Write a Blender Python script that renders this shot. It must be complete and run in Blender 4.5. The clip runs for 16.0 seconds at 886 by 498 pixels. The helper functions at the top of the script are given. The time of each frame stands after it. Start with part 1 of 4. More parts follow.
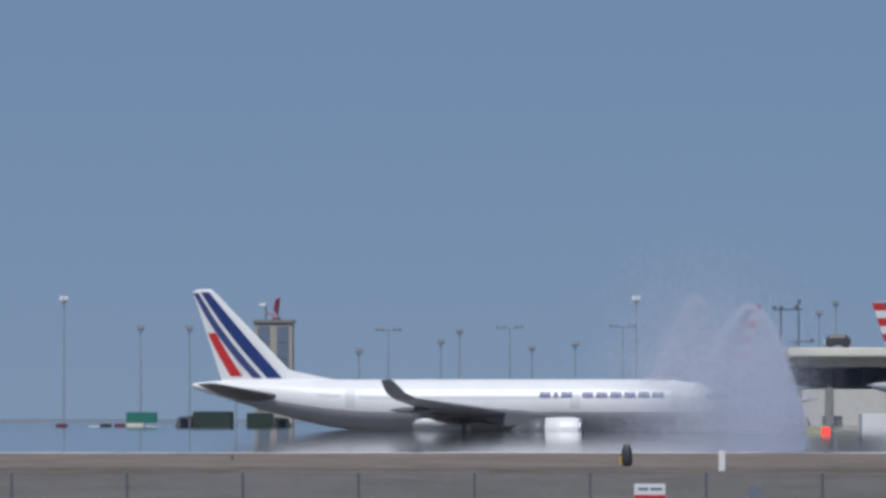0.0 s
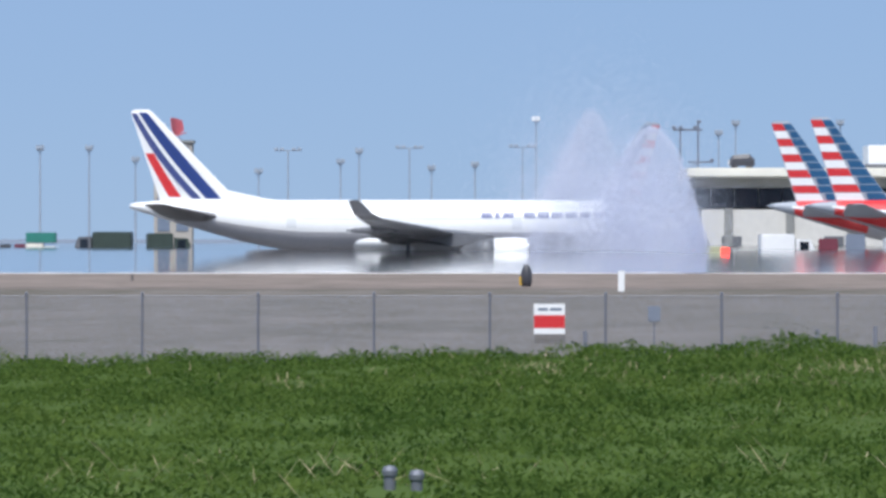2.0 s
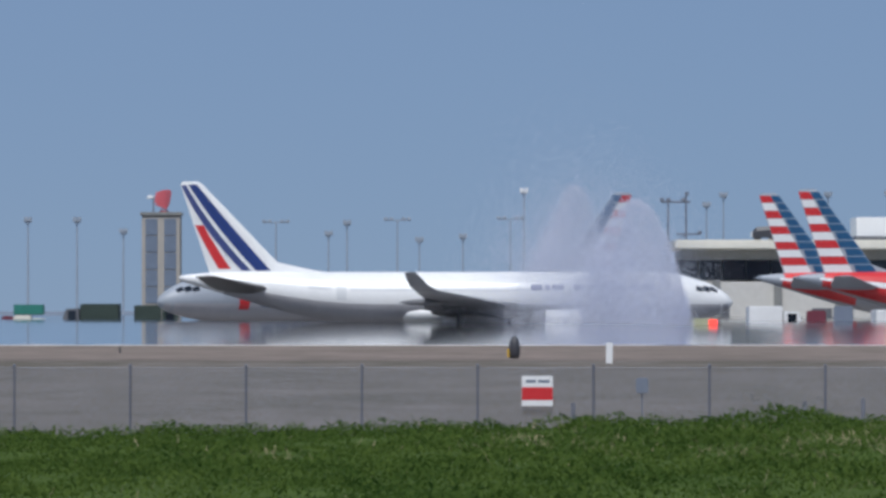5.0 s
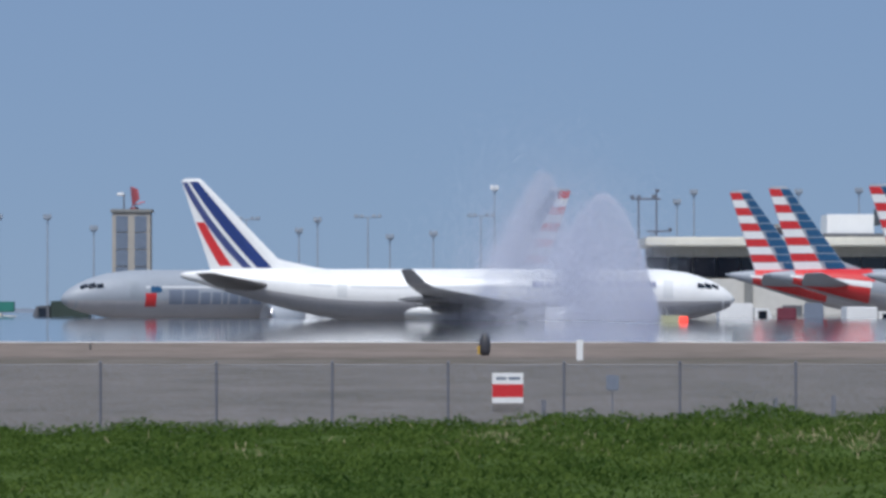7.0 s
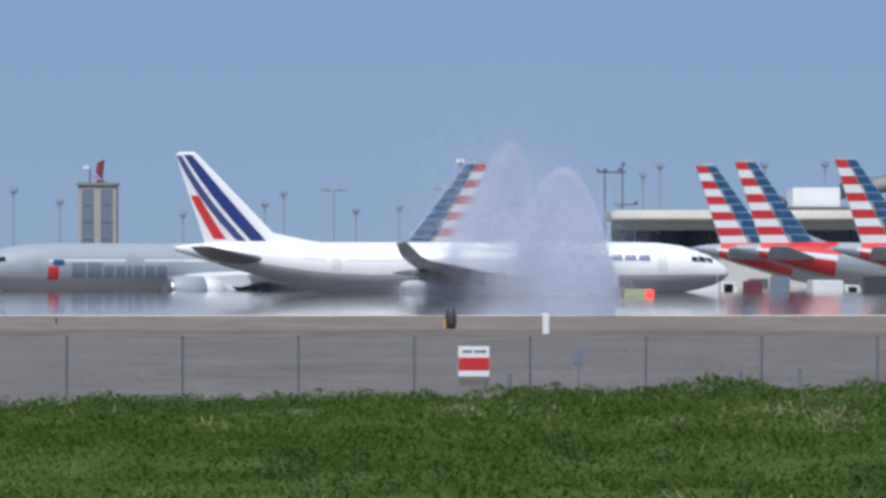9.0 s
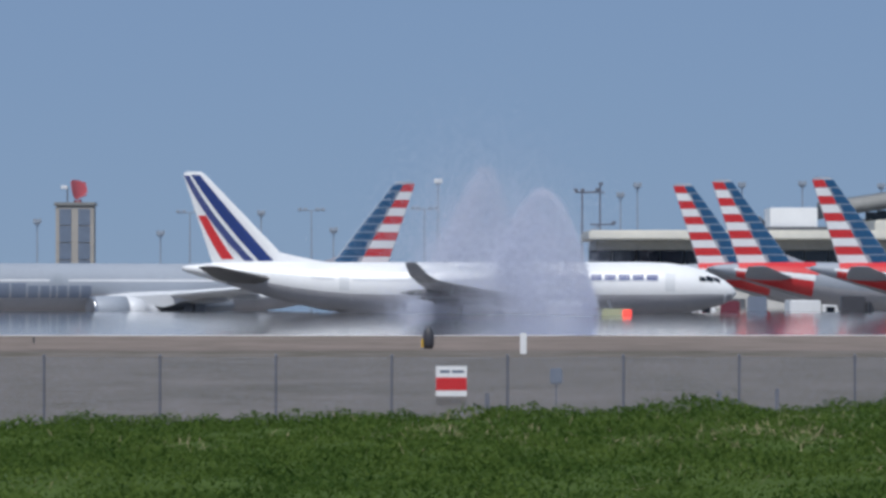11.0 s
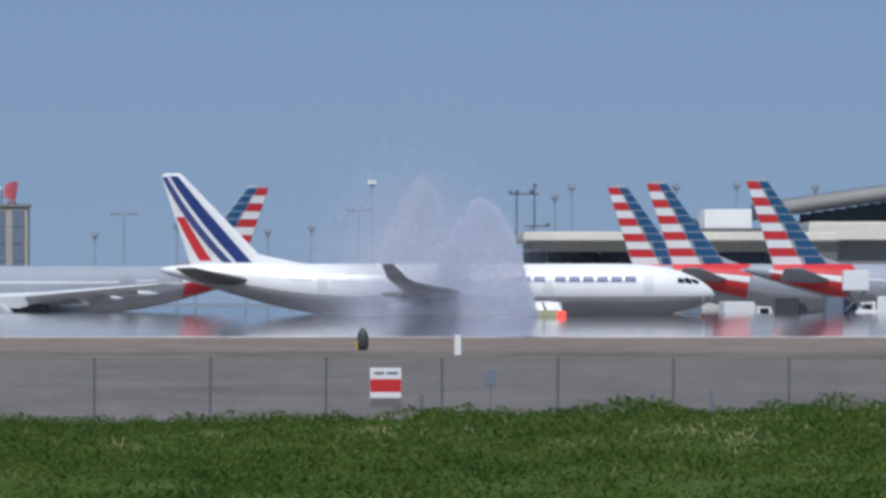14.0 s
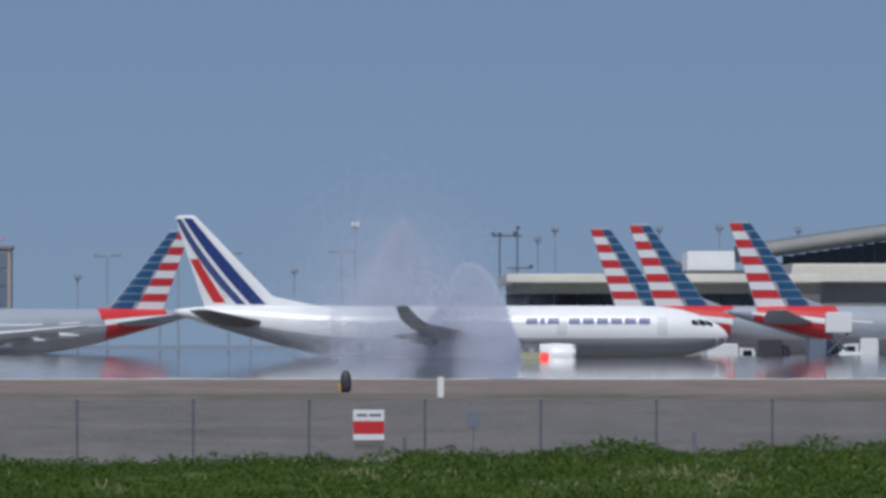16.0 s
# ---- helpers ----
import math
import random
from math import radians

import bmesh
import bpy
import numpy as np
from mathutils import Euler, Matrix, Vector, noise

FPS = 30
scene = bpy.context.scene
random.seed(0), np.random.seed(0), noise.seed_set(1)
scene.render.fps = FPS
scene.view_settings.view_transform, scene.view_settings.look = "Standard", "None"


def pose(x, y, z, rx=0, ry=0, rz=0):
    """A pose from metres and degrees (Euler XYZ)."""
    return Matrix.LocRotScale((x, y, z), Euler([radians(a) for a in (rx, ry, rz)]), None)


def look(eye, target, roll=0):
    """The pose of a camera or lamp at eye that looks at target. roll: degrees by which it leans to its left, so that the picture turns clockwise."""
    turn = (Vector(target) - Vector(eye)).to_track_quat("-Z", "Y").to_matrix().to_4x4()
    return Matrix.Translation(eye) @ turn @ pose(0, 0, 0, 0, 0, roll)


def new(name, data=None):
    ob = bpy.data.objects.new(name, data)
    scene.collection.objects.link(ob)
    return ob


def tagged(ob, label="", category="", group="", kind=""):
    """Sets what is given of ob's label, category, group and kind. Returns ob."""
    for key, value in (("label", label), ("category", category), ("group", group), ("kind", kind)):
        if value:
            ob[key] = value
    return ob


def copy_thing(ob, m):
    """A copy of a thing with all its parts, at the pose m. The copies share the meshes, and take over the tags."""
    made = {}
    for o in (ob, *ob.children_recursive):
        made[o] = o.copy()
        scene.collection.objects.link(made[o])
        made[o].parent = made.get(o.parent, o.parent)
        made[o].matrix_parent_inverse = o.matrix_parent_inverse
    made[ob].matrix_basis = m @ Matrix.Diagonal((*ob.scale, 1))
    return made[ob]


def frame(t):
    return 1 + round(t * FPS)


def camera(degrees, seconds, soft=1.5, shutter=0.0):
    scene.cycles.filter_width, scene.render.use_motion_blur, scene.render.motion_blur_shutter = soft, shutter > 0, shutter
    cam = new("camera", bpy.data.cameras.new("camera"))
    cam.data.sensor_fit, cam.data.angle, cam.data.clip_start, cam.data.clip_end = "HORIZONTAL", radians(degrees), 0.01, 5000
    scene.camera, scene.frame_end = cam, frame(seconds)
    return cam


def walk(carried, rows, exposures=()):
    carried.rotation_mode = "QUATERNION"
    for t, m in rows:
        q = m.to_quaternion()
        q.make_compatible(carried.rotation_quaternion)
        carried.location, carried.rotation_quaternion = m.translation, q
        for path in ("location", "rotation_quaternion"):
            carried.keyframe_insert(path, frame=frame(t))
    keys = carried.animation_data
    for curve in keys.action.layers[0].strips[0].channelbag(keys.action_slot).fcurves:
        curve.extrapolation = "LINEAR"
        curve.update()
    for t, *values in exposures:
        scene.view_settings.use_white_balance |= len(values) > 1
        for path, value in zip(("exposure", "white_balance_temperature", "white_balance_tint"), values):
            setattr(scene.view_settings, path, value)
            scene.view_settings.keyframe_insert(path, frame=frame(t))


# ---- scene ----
EYE_Z = 4.0
cam = camera(7.65, 16.0, soft=3.2)
# seconds, turn to the right, tilt up (degrees)
PATH = [
    (0.0, -1.227, 1.420), (0.5, -0.967, 1.235), (1.0, -0.689, 0.695), (1.5, -0.533, 0.142),
    (2.0, -0.360, -0.133), (2.5, -0.150, -0.122), (3.0, -0.244, 0.474), (3.5, -0.283, 0.520),
    (6.0, -0.171, 0.378), (6.5, -0.088, 0.279), (7.0, 0.000, 0.464), (7.5, -0.088, 0.555),
    (8.0, -0.064, 0.507), (8.5, 0.098, 0.492), (9.0, 0.293, 0.233), (11.5, 0.547, 0.476),
    (12.0, 0.660, 0.523), (12.5, 0.787, 0.376), (13.0, 0.914, 0.298), (13.5, 0.992, 0.344),
    (14.0, 1.055, 0.419), (14.5, 1.007, 0.507), (15.0, 0.968, 0.570), (15.5, 0.992, 0.653),
    (16.0, 1.202, 0.782)]
walk(cam, [(t, pose(0, 0, EYE_Z, 90 + tilt, 0, -pan)) for t, pan, tilt in PATH],
     exposures=[(t, stops, 6080, 10) for t, stops in ((0, -0.30), (0.5, -0.18), (1.0, 0.0), (1.5, 0.21), (2.0, 0.52), (2.5, 0.25), (3.0, -0.06), (3.5, -0.1),
                (6.0, -0.03), (6.5, 0.05), (7.0, 0.02), (7.5, -0.05), (8.0, -0.05), (8.5, -0.02), (9.0, 0.14), (11.5, -0.1), (12.5, -0.03),
                (13.0, 0.0), (14.0, -0.03), (14.5, -0.1), (15.5, -0.16), (16.0, -0.28))])


# ---- light ----
SUN_EL, SUN_AZ = radians(60), radians(188)     # azimuth clockwise from +y: high, behind the camera
world = bpy.data.worlds.new("world")
scene.world = world
world.use_nodes = True
wt = world.node_tree
sky = wt.nodes.new("ShaderNodeTexSky")
sky.sky_type, sky.sun_disc = "NISHITA", False
sky.sun_elevation, sky.sun_rotation = SUN_EL, SUN_AZ
sky.air_density, sky.dust_density, sky.ozone_density = 0.6, 0.0, 1.0
wt.nodes["Background"].inputs["Strength"].default_value = 0.085
clear = wt.nodes.new("ShaderNodeMix")          # clear spring air: a bluer tint over the whole sky
clear.data_type, clear.blend_type = "RGBA", "MULTIPLY"
clear.inputs[0].default_value, clear.inputs[7].default_value = 1.0, (0.428, 0.515, 0.735, 1)
wt.links.new(sky.outputs["Color"], clear.inputs[6])
veil = wt.nodes.new("ShaderNodeMix")           # thin even haze high in the air
veil.data_type = "RGBA"
veil.inputs[0].default_value, veil.inputs[7].default_value = 0.72, (2.68, 3.72, 5.30, 1)
wt.links.new(clear.outputs[2], veil.inputs[6])
wt.links.new(veil.outputs[2], wt.nodes["Background"].inputs["Color"])
sun = new("sun", bpy.data.lights.new("sun", "SUN"))
sun.data.energy, sun.data.angle, sun.data.color = 3.8, radians(0.5), (1.0, 0.96, 0.9)
to_sun = Vector((math.sin(SUN_AZ) * math.cos(SUN_EL), math.cos(SUN_AZ) * math.cos(SUN_EL), math.sin(SUN_EL)))
sun.matrix_world = look(to_sun * 50, (0, 0, 0))


# ---- materials ----
def mat(name, color, rough=0.6, metal=0.0, var=0.12, scale=1.0, fine=12.0, bump=0.0, second=None, emit=0.0, spec=0.5,
        stretch=(1, 1, 1), translucent=0.0):
    """Procedural surface: base colour with two scales of variation, and a fine relief."""
    m = bpy.data.materials.new(name)
    m.use_nodes = True
    nt = m.node_tree
    b = nt.nodes["Principled BSDF"]
    b.inputs["Roughness"].default_value, b.inputs["Metallic"].default_value = rough, metal
    b.inputs["Specular IOR Level"].default_value = spec
    geo = nt.nodes.new("ShaderNodeTexCoord")
    mp = nt.nodes.new("ShaderNodeMapping")
    mp.inputs["Scale"].default_value = stretch
    nt.links.new(geo.outputs["Object"], mp.inputs["Vector"])
    big, small = nt.nodes.new("ShaderNodeTexNoise"), nt.nodes.new("ShaderNodeTexNoise")
    big.inputs["Scale"].default_value, small.inputs["Scale"].default_value = scale, fine
    big.inputs["Detail"].default_value = small.inputs["Detail"].default_value = 4
    for n in (big, small):
        nt.links.new(mp.outputs["Vector"], n.inputs["Vector"])
    add = nt.nodes.new("ShaderNodeMath")
    add.operation = "ADD"
    nt.links.new(big.outputs["Fac"], add.inputs[0])
    nt.links.new(small.outputs["Fac"], add.inputs[1])
    ramp = nt.nodes.new("ShaderNodeMapRange")
    ramp.inputs["From Min"].default_value, ramp.inputs["From Max"].default_value = 0.7, 1.3
    nt.links.new(add.outputs[0], ramp.inputs["Value"])
    mix = nt.nodes.new("ShaderNodeMix")
    mix.data_type = "RGBA"
    second = second or tuple(c * (1 - 2 * var) for c in color)
    mix.inputs[6].default_value, mix.inputs[7].default_value = (*second, 1), (*color, 1)
    nt.links.new(ramp.outputs["Result"], mix.inputs[0])
    nt.links.new(mix.outputs[2], b.inputs["Base Color"])
    if bump:
        bp = nt.nodes.new("ShaderNodeBump")
        bp.inputs["Strength"].default_value, bp.inputs["Distance"].default_value = bump, 0.02
        nt.links.new(small.outputs["Fac"], bp.inputs["Height"])
        nt.links.new(bp.outputs["Normal"], b.inputs["Normal"])
    if emit:
        nt.links.new(mix.outputs[2], b.inputs["Emission Color"])
        b.inputs["Emission Strength"].default_value = emit
    if translucent:
        tr = nt.nodes.new("ShaderNodeBsdfTranslucent")
        nt.links.new(mix.outputs[2], tr.inputs["Color"])
        mx = nt.nodes.new("ShaderNodeMixShader")
        mx.inputs[0].default_value = translucent
        nt.links.new(b.outputs[0], mx.inputs[1])
        nt.links.new(tr.outputs[0], mx.inputs[2])
        nt.links.new(mx.outputs[0], nt.nodes["Material Output"].inputs["Surface"])
    return m


WHITE = mat("white_paint", (0.82, 0.82, 0.82), 0.35, var=0.04, scale=0.3, fine=3)
SILVER = mat("silver_paint", (0.33, 0.36, 0.41), 0.5, 0.0, var=0.05, scale=0.3, fine=3)
WINGPALE = mat("pale_wing_paint", (0.68, 0.69, 0.71), 0.4, var=0.05)
# grey for the lower hulls; on white it puts their shade into the colour
UNDERSHADE = mat("lower_hull_shade", (0.43, 0.42, 0.44), 0.6, var=0.06, scale=0.3, fine=3)
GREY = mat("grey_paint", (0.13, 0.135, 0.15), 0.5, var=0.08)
# for the near tailplane only: its shaded underside put into a darker colour
TAILSHADE = mat("tail_shade_grey", (0.19, 0.18, 0.18), 0.5, var=0.08)
ASPHALT = mat("taxiway_asphalt", (0.13, 0.13, 0.13), 0.7, var=0.1, scale=0.05, fine=1.0)
DARK = mat("dark_metal", (0.06, 0.06, 0.07), 0.5, var=0.1)
RUBBER = mat("rubber", (0.025, 0.025, 0.027), 0.8)
BARE = mat("bare_metal", (0.6, 0.6, 0.62), 0.3, 0.9, var=0.06)
GLASS = mat("dark_glass", (0.015, 0.02, 0.03), 0.08, var=0.1)
NAVY = mat("navy_paint", (0.02, 0.045, 0.19), 0.4, var=0.06)
PALE_NAVY = mat("pale_navy_paint", (0.055, 0.075, 0.22), 0.4, var=0.06)
RED = mat("red_paint", (0.62, 0.035, 0.04), 0.4, var=0.06)
TEAL = mat("steel_blue_paint", (0.02, 0.09, 0.20), 0.4, var=0.08)
TITLE = mat("slate_paint", (0.18, 0.21, 0.275), 0.45, var=0.05)
VERGE = mat("mown_dry_verge", (0.216, 0.176, 0.158), 0.9, var=0.14, scale=0.03, fine=0.12, second=(0.135, 0.115, 0.10), spec=0.05, stretch=(2.5, 1, 1))
TAN = mat("dry_grass", (0.178, 0.157, 0.142), 0.9, var=0.2, scale=0.03, fine=0.12, second=(0.098, 0.088, 0.068), spec=0.05, stretch=(2.5, 1, 1))
CONCRETE = mat("pale_concrete", (0.56, 0.54, 0.53), 0.7, var=0.06, scale=0.05, fine=1.2)
APRON = mat("hot_apron", (0.22, 0.215, 0.215), 0.26, var=0.06, scale=0.03, fine=0.5, spec=0.6)
WIRE = mat("galvanised_wire", (0.30, 0.31, 0.35), 0.6, 0.1, var=0.1)
STEEL = mat("galvanised_steel", (0.20, 0.21, 0.25), 0.55, 0.4, var=0.1)
# pale bluish steel: the far masts' haze is put into the colour
MAST = mat("hazed_mast_steel", (0.36, 0.41, 0.48), 0.6, 0.2, var=0.1)
GRASS = mat("green_weeds", (0.122, 0.176, 0.037), 0.7, var=0.2, scale=0.5, fine=2.2, second=(0.044, 0.088, 0.018), spec=0.08, translucent=0.5)
STRAW = mat("dry_stalks", (0.42, 0.36, 0.22), 0.8, var=0.15, spec=0.1)
WEED = mat("verge_weeds", (0.13, 0.145, 0.085), 0.8, var=0.2, scale=0.3, fine=3, second=(0.16, 0.15, 0.11), spec=0.05, translucent=0.4)
SOIL = mat("hill_soil", (0.078, 0.12, 0.024), 0.9, var=0.2, scale=1.2, fine=14, second=(0.05, 0.08, 0.016), spec=0.1)
WATER = mat("water_drops", (0.73, 0.755, 0.86), 0.6, var=0.01, translucent=0.5)
WALL = mat("pale_precast_wall", (0.62, 0.60, 0.56), 0.8, var=0.07, scale=0.1, fine=1)
CREAM = mat("cream_precast_roof", (0.76, 0.73, 0.64), 0.7, var=0.06, scale=0.1, fine=1)
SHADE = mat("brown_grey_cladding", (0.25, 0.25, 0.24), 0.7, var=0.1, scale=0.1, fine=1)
BROWN = mat("tan_tower_concrete", (0.40, 0.37, 0.33), 0.8, var=0.08, scale=0.2, fine=2)
BRICKRED = mat("red_cab_cladding", (0.58, 0.12, 0.14), 0.5, var=0.1)
LIME = mat("lime_yellow_paint", (0.40, 0.41, 0.27), 0.4, var=0.08)
BEACON = mat("red_beacon", (1.0, 0.07, 0.05), 0.4, var=0.02, emit=0.9)
OLIVE = mat("dark_green_paint", (0.035, 0.055, 0.045), 0.6, var=0.15)
GREEN = mat("teal_green_panel", (0.03, 0.20, 0.16), 0.6, var=0.1)
MAROON = mat("maroon_paint", (0.16, 0.03, 0.05), 0.6, var=0.1)
YELLOW = mat("yellow_paint", (0.6, 0.38, 0.05), 0.6, var=0.1)
BLUEGREY = mat("blue_grey_panel", (0.16, 0.20, 0.27), 0.6, var=0.1)
BIRD = mat("dark_feathers", (0.012, 0.012, 0.02), 0.7, var=0.2)


# ---- mesh helpers ----
def part(name, bm, material, parent=None, label="", smooth=False, scale=1.0):
    """One mesh object from a bmesh, under a thing or under a part."""
    if scale != 1.0:
        bmesh.ops.scale(bm, vec=(scale,) * 3, verts=bm.verts)
    bmesh.ops.recalc_face_normals(bm, faces=bm.faces)
    me = bpy.data.meshes.new(name)
    bm.to_mesh(me)
    bm.free()
    me.materials.append(material)
    if smooth:
        me.polygons.foreach_set("use_smooth", [True] * len(me.polygons))
    ob = new(name, me)
    ob.parent = parent
    if label:
        tagged(ob, label)
    return ob


def shared(name, source, parent, m):
    """Another piece on the same mesh."""
    ob = new(name, source.data)
    ob.parent = parent
    ob.matrix_basis = m
    return ob


def box(x0, x1, y0, y1, z0, z1, bevel=0.0, bm=None):
    own = bm is None
    bm = bmesh.new() if own else bm
    vs = [bm.verts.new((x, y, z)) for x in (x0, x1) for y in (y0, y1) for z in (z0, z1)]
    for f in ((0, 1, 3, 2), (4, 6, 7, 5), (0, 4, 5, 1), (2, 3, 7, 6), (0, 2, 6, 4), (1, 5, 7, 3)):
        bm.faces.new([vs[i] for i in f])
    if bevel and own:
        bmesh.ops.bevel(bm, geom=bm.edges[:], offset=bevel, segments=2, affect="EDGES")
    return bm


def loft(rings, bm=None, caps=True, closed=True):
    """A skin over rings of equally many points."""
    bm = bmesh.new() if bm is None else bm
    rows = [[bm.verts.new(p) for p in ring] for ring in rings]
    n = len(rows[0])
    for a, b in zip(rows, rows[1:]):
        for i in range(n if closed else n - 1):
            bm.faces.new((a[i], a[(i + 1) % n], b[(i + 1) % n], b[i]))
    if caps:
        bm.faces.new(rows[0])
        bm.faces.new(rows[-1][::-1])
    return bm


def tube(p0, p1, r0, r1=None, seg=10, bm=None):
    r1 = r0 if r1 is None else r1
    p0, p1 = Vector(p0), Vector(p1)
    q = (p1 - p0).to_track_quat("Z", "Y")
    ring = lambda p, r: [p + q @ Vector((r * math.cos(i * math.tau / seg), r * math.sin(i * math.tau / seg), 0)) for i in range(seg)]
    return loft([ring(p0, r0), ring(p1, r1)], bm)


def lathe(profile, seg=24, axis=(0, 0), bm=None):
    """Rings round an axis along x: profile of (x, radius); axis = (y, z)."""
    rings = [[(x, axis[0] + r * math.cos(i * math.tau / seg), axis[1] + r * math.sin(i * math.tau / seg)) for i in range(seg)] for x, r in profile]
    return loft(rings, bm)


FOIL = [(0.0, 0.0), (0.02, 0.3), (0.1, 0.7), (0.3, 1.0), (0.5, 0.88), (0.75, 0.5), (1.0, 0.03)]


def foil_panel(sections, upright=False):
    """Wing-like solid: sections of (leading edge x, y, z, chord, thickness)."""
    rings = []
    for x, y, z, c, th in sections:
        pts = [(u, h) for u, h in FOIL] + [(u, -h) for u, h in FOIL[:0:-1]]
        rings.append([(x - u * c, y + h * th / 2, z) if upright else (x - u * c, y, z + h * th / 2) for u, h in pts])
    return loft(rings)


def foil_half(u):
    for (a, ha), (b, hb) in zip(FOIL, FOIL[1:]):
        if u <= b:
            return ha + (hb - ha) * (u - a) / (b - a)
    return 0.03


# ---- aircraft ----
HULL = [(0, 0.05, 4.25), (-0.4, 0.65, 4.3), (-1.2, 1.2, 4.38), (-2.2, 1.65, 4.5), (-3.5, 2.1, 4.6), (-5.2, 2.5, 4.68), (-7.5, 2.76, 4.72),
        (-10, 2.82, 4.73), (-20, 2.82, 4.73), (-30, 2.82, 4.73), (-38, 2.82, 4.73), (-41, 2.72, 4.82), (-44, 2.5, 5.04), (-47, 2.18, 5.38),
        (-50, 1.78, 5.8), (-53, 1.32, 6.22), (-56, 0.82, 6.6), (-58, 0.42, 6.82), (-58.7, 0.22, 6.88)]
WHITE_FIN = ((-47.2, 7.4, 8.3), (-56.25, 16.8, 2.35))
FLAG_FIN = ((-49.0, 7.4, 6.5), (-56.1, 16.8, 2.5))     # leading edge x, z, chord at root and tip


def hull_at(x):
    for (a, ra, za), (b, rb, zb) in zip(HULL, HULL[1:]):
        if b <= x <= a:
            s = (a - x) / (a - b)
            return ra + (rb - ra) * s, za + (zb - za) * s
    return HULL[-1][1:]


def fin_point(fin, u, v, side, off):
    (x0, z0, c0), (x1, z1, c1) = fin
    x, z, c = x0 + (x1 - x0) * v, z0 + (z1 - z0) * v, c0 + (c1 - c0) * v
    th = 0.75 + (0.3 - 0.75) * v
    return (x - u * c, side * (foil_half(u) * th / 2 + off), z)


def fin_stripe(name, fin, ua, ub, v0, v1, material, parent, k, n=6):
    """A painted band on both faces of the fin: chord fractions at v0 and at v1."""
    for side in (1, -1):
        bm = bmesh.new()
        high = []
        for j in range(n + 1):
            s = j / n
            v = v0 + (v1 - v0) * s
            a, b = ua[0] + (ua[1] - ua[0]) * s, ub[0] + (ub[1] - ub[0]) * s
            high.append([bm.verts.new(fin_point(fin, a + (b - a) * i / 10, v, side, 0.028)) for i in range(11)])
        for j in range(n):
            for i in range(10):
                bm.faces.new((high[j][i], high[j][i + 1], high[j + 1][i + 1], high[j + 1][i]))
        part(name, bm, material, parent, scale=k)


def hull_band(name, x0, x1, a0, a1, material, parent, k, side=0, off=0.02, label="", n=10):
    """A painted band on the hull between two stations and two angles (degrees up from the horizontal); side -1, 1 or both."""
    m = max(4, math.ceil(abs(a1 - a0) / 4.5))
    for s in ((-1, 1) if side == 0 else (side,)):
        bm = bmesh.new()
        rows = []
        for i in range(n + 1):
            x = x0 + (x1 - x0) * i / n
            r, z = hull_at(x)
            rows.append([bm.verts.new((x, s * (r + off) * math.cos(radians(a)), z + (r + off) * math.sin(radians(a))))
                         for a in [a0 + (a1 - a0) * j / m for j in range(m + 1)]])
        for p, q in zip(rows, rows[1:]):
            for j in range(m):
                bm.faces.new((p[j], p[j + 1], q[j + 1], q[j]))
        part(name, bm, material, parent, label, scale=k)


def wheel_set(name, x, y, r, w, parent, k):
    strut = part(name, tube((x, y, r), (x, y, 3.2), 0.16, 0.22), GREY, parent, scale=k)
    for sx in ((-0.75, 0.75) if name == "main_gear" else (0,)):
        for sy in (-w, w):
            bm = bmesh.new()
            seg = 20
            prof = [(-0.2, r * 0.55), (-0.2, r * 0.9), (-0.12, r), (0.12, r), (0.2, r * 0.9), (0.2, r * 0.55)]
            rings = [[(x + sx + rr * math.cos(i * math.tau / seg), y + sy + d, r + rr * math.sin(i * math.tau / seg)) for i in range(seg)] for d, rr in prof]
            loft(rings, bm)
            part("wheel", bm, RUBBER, strut, scale=k)


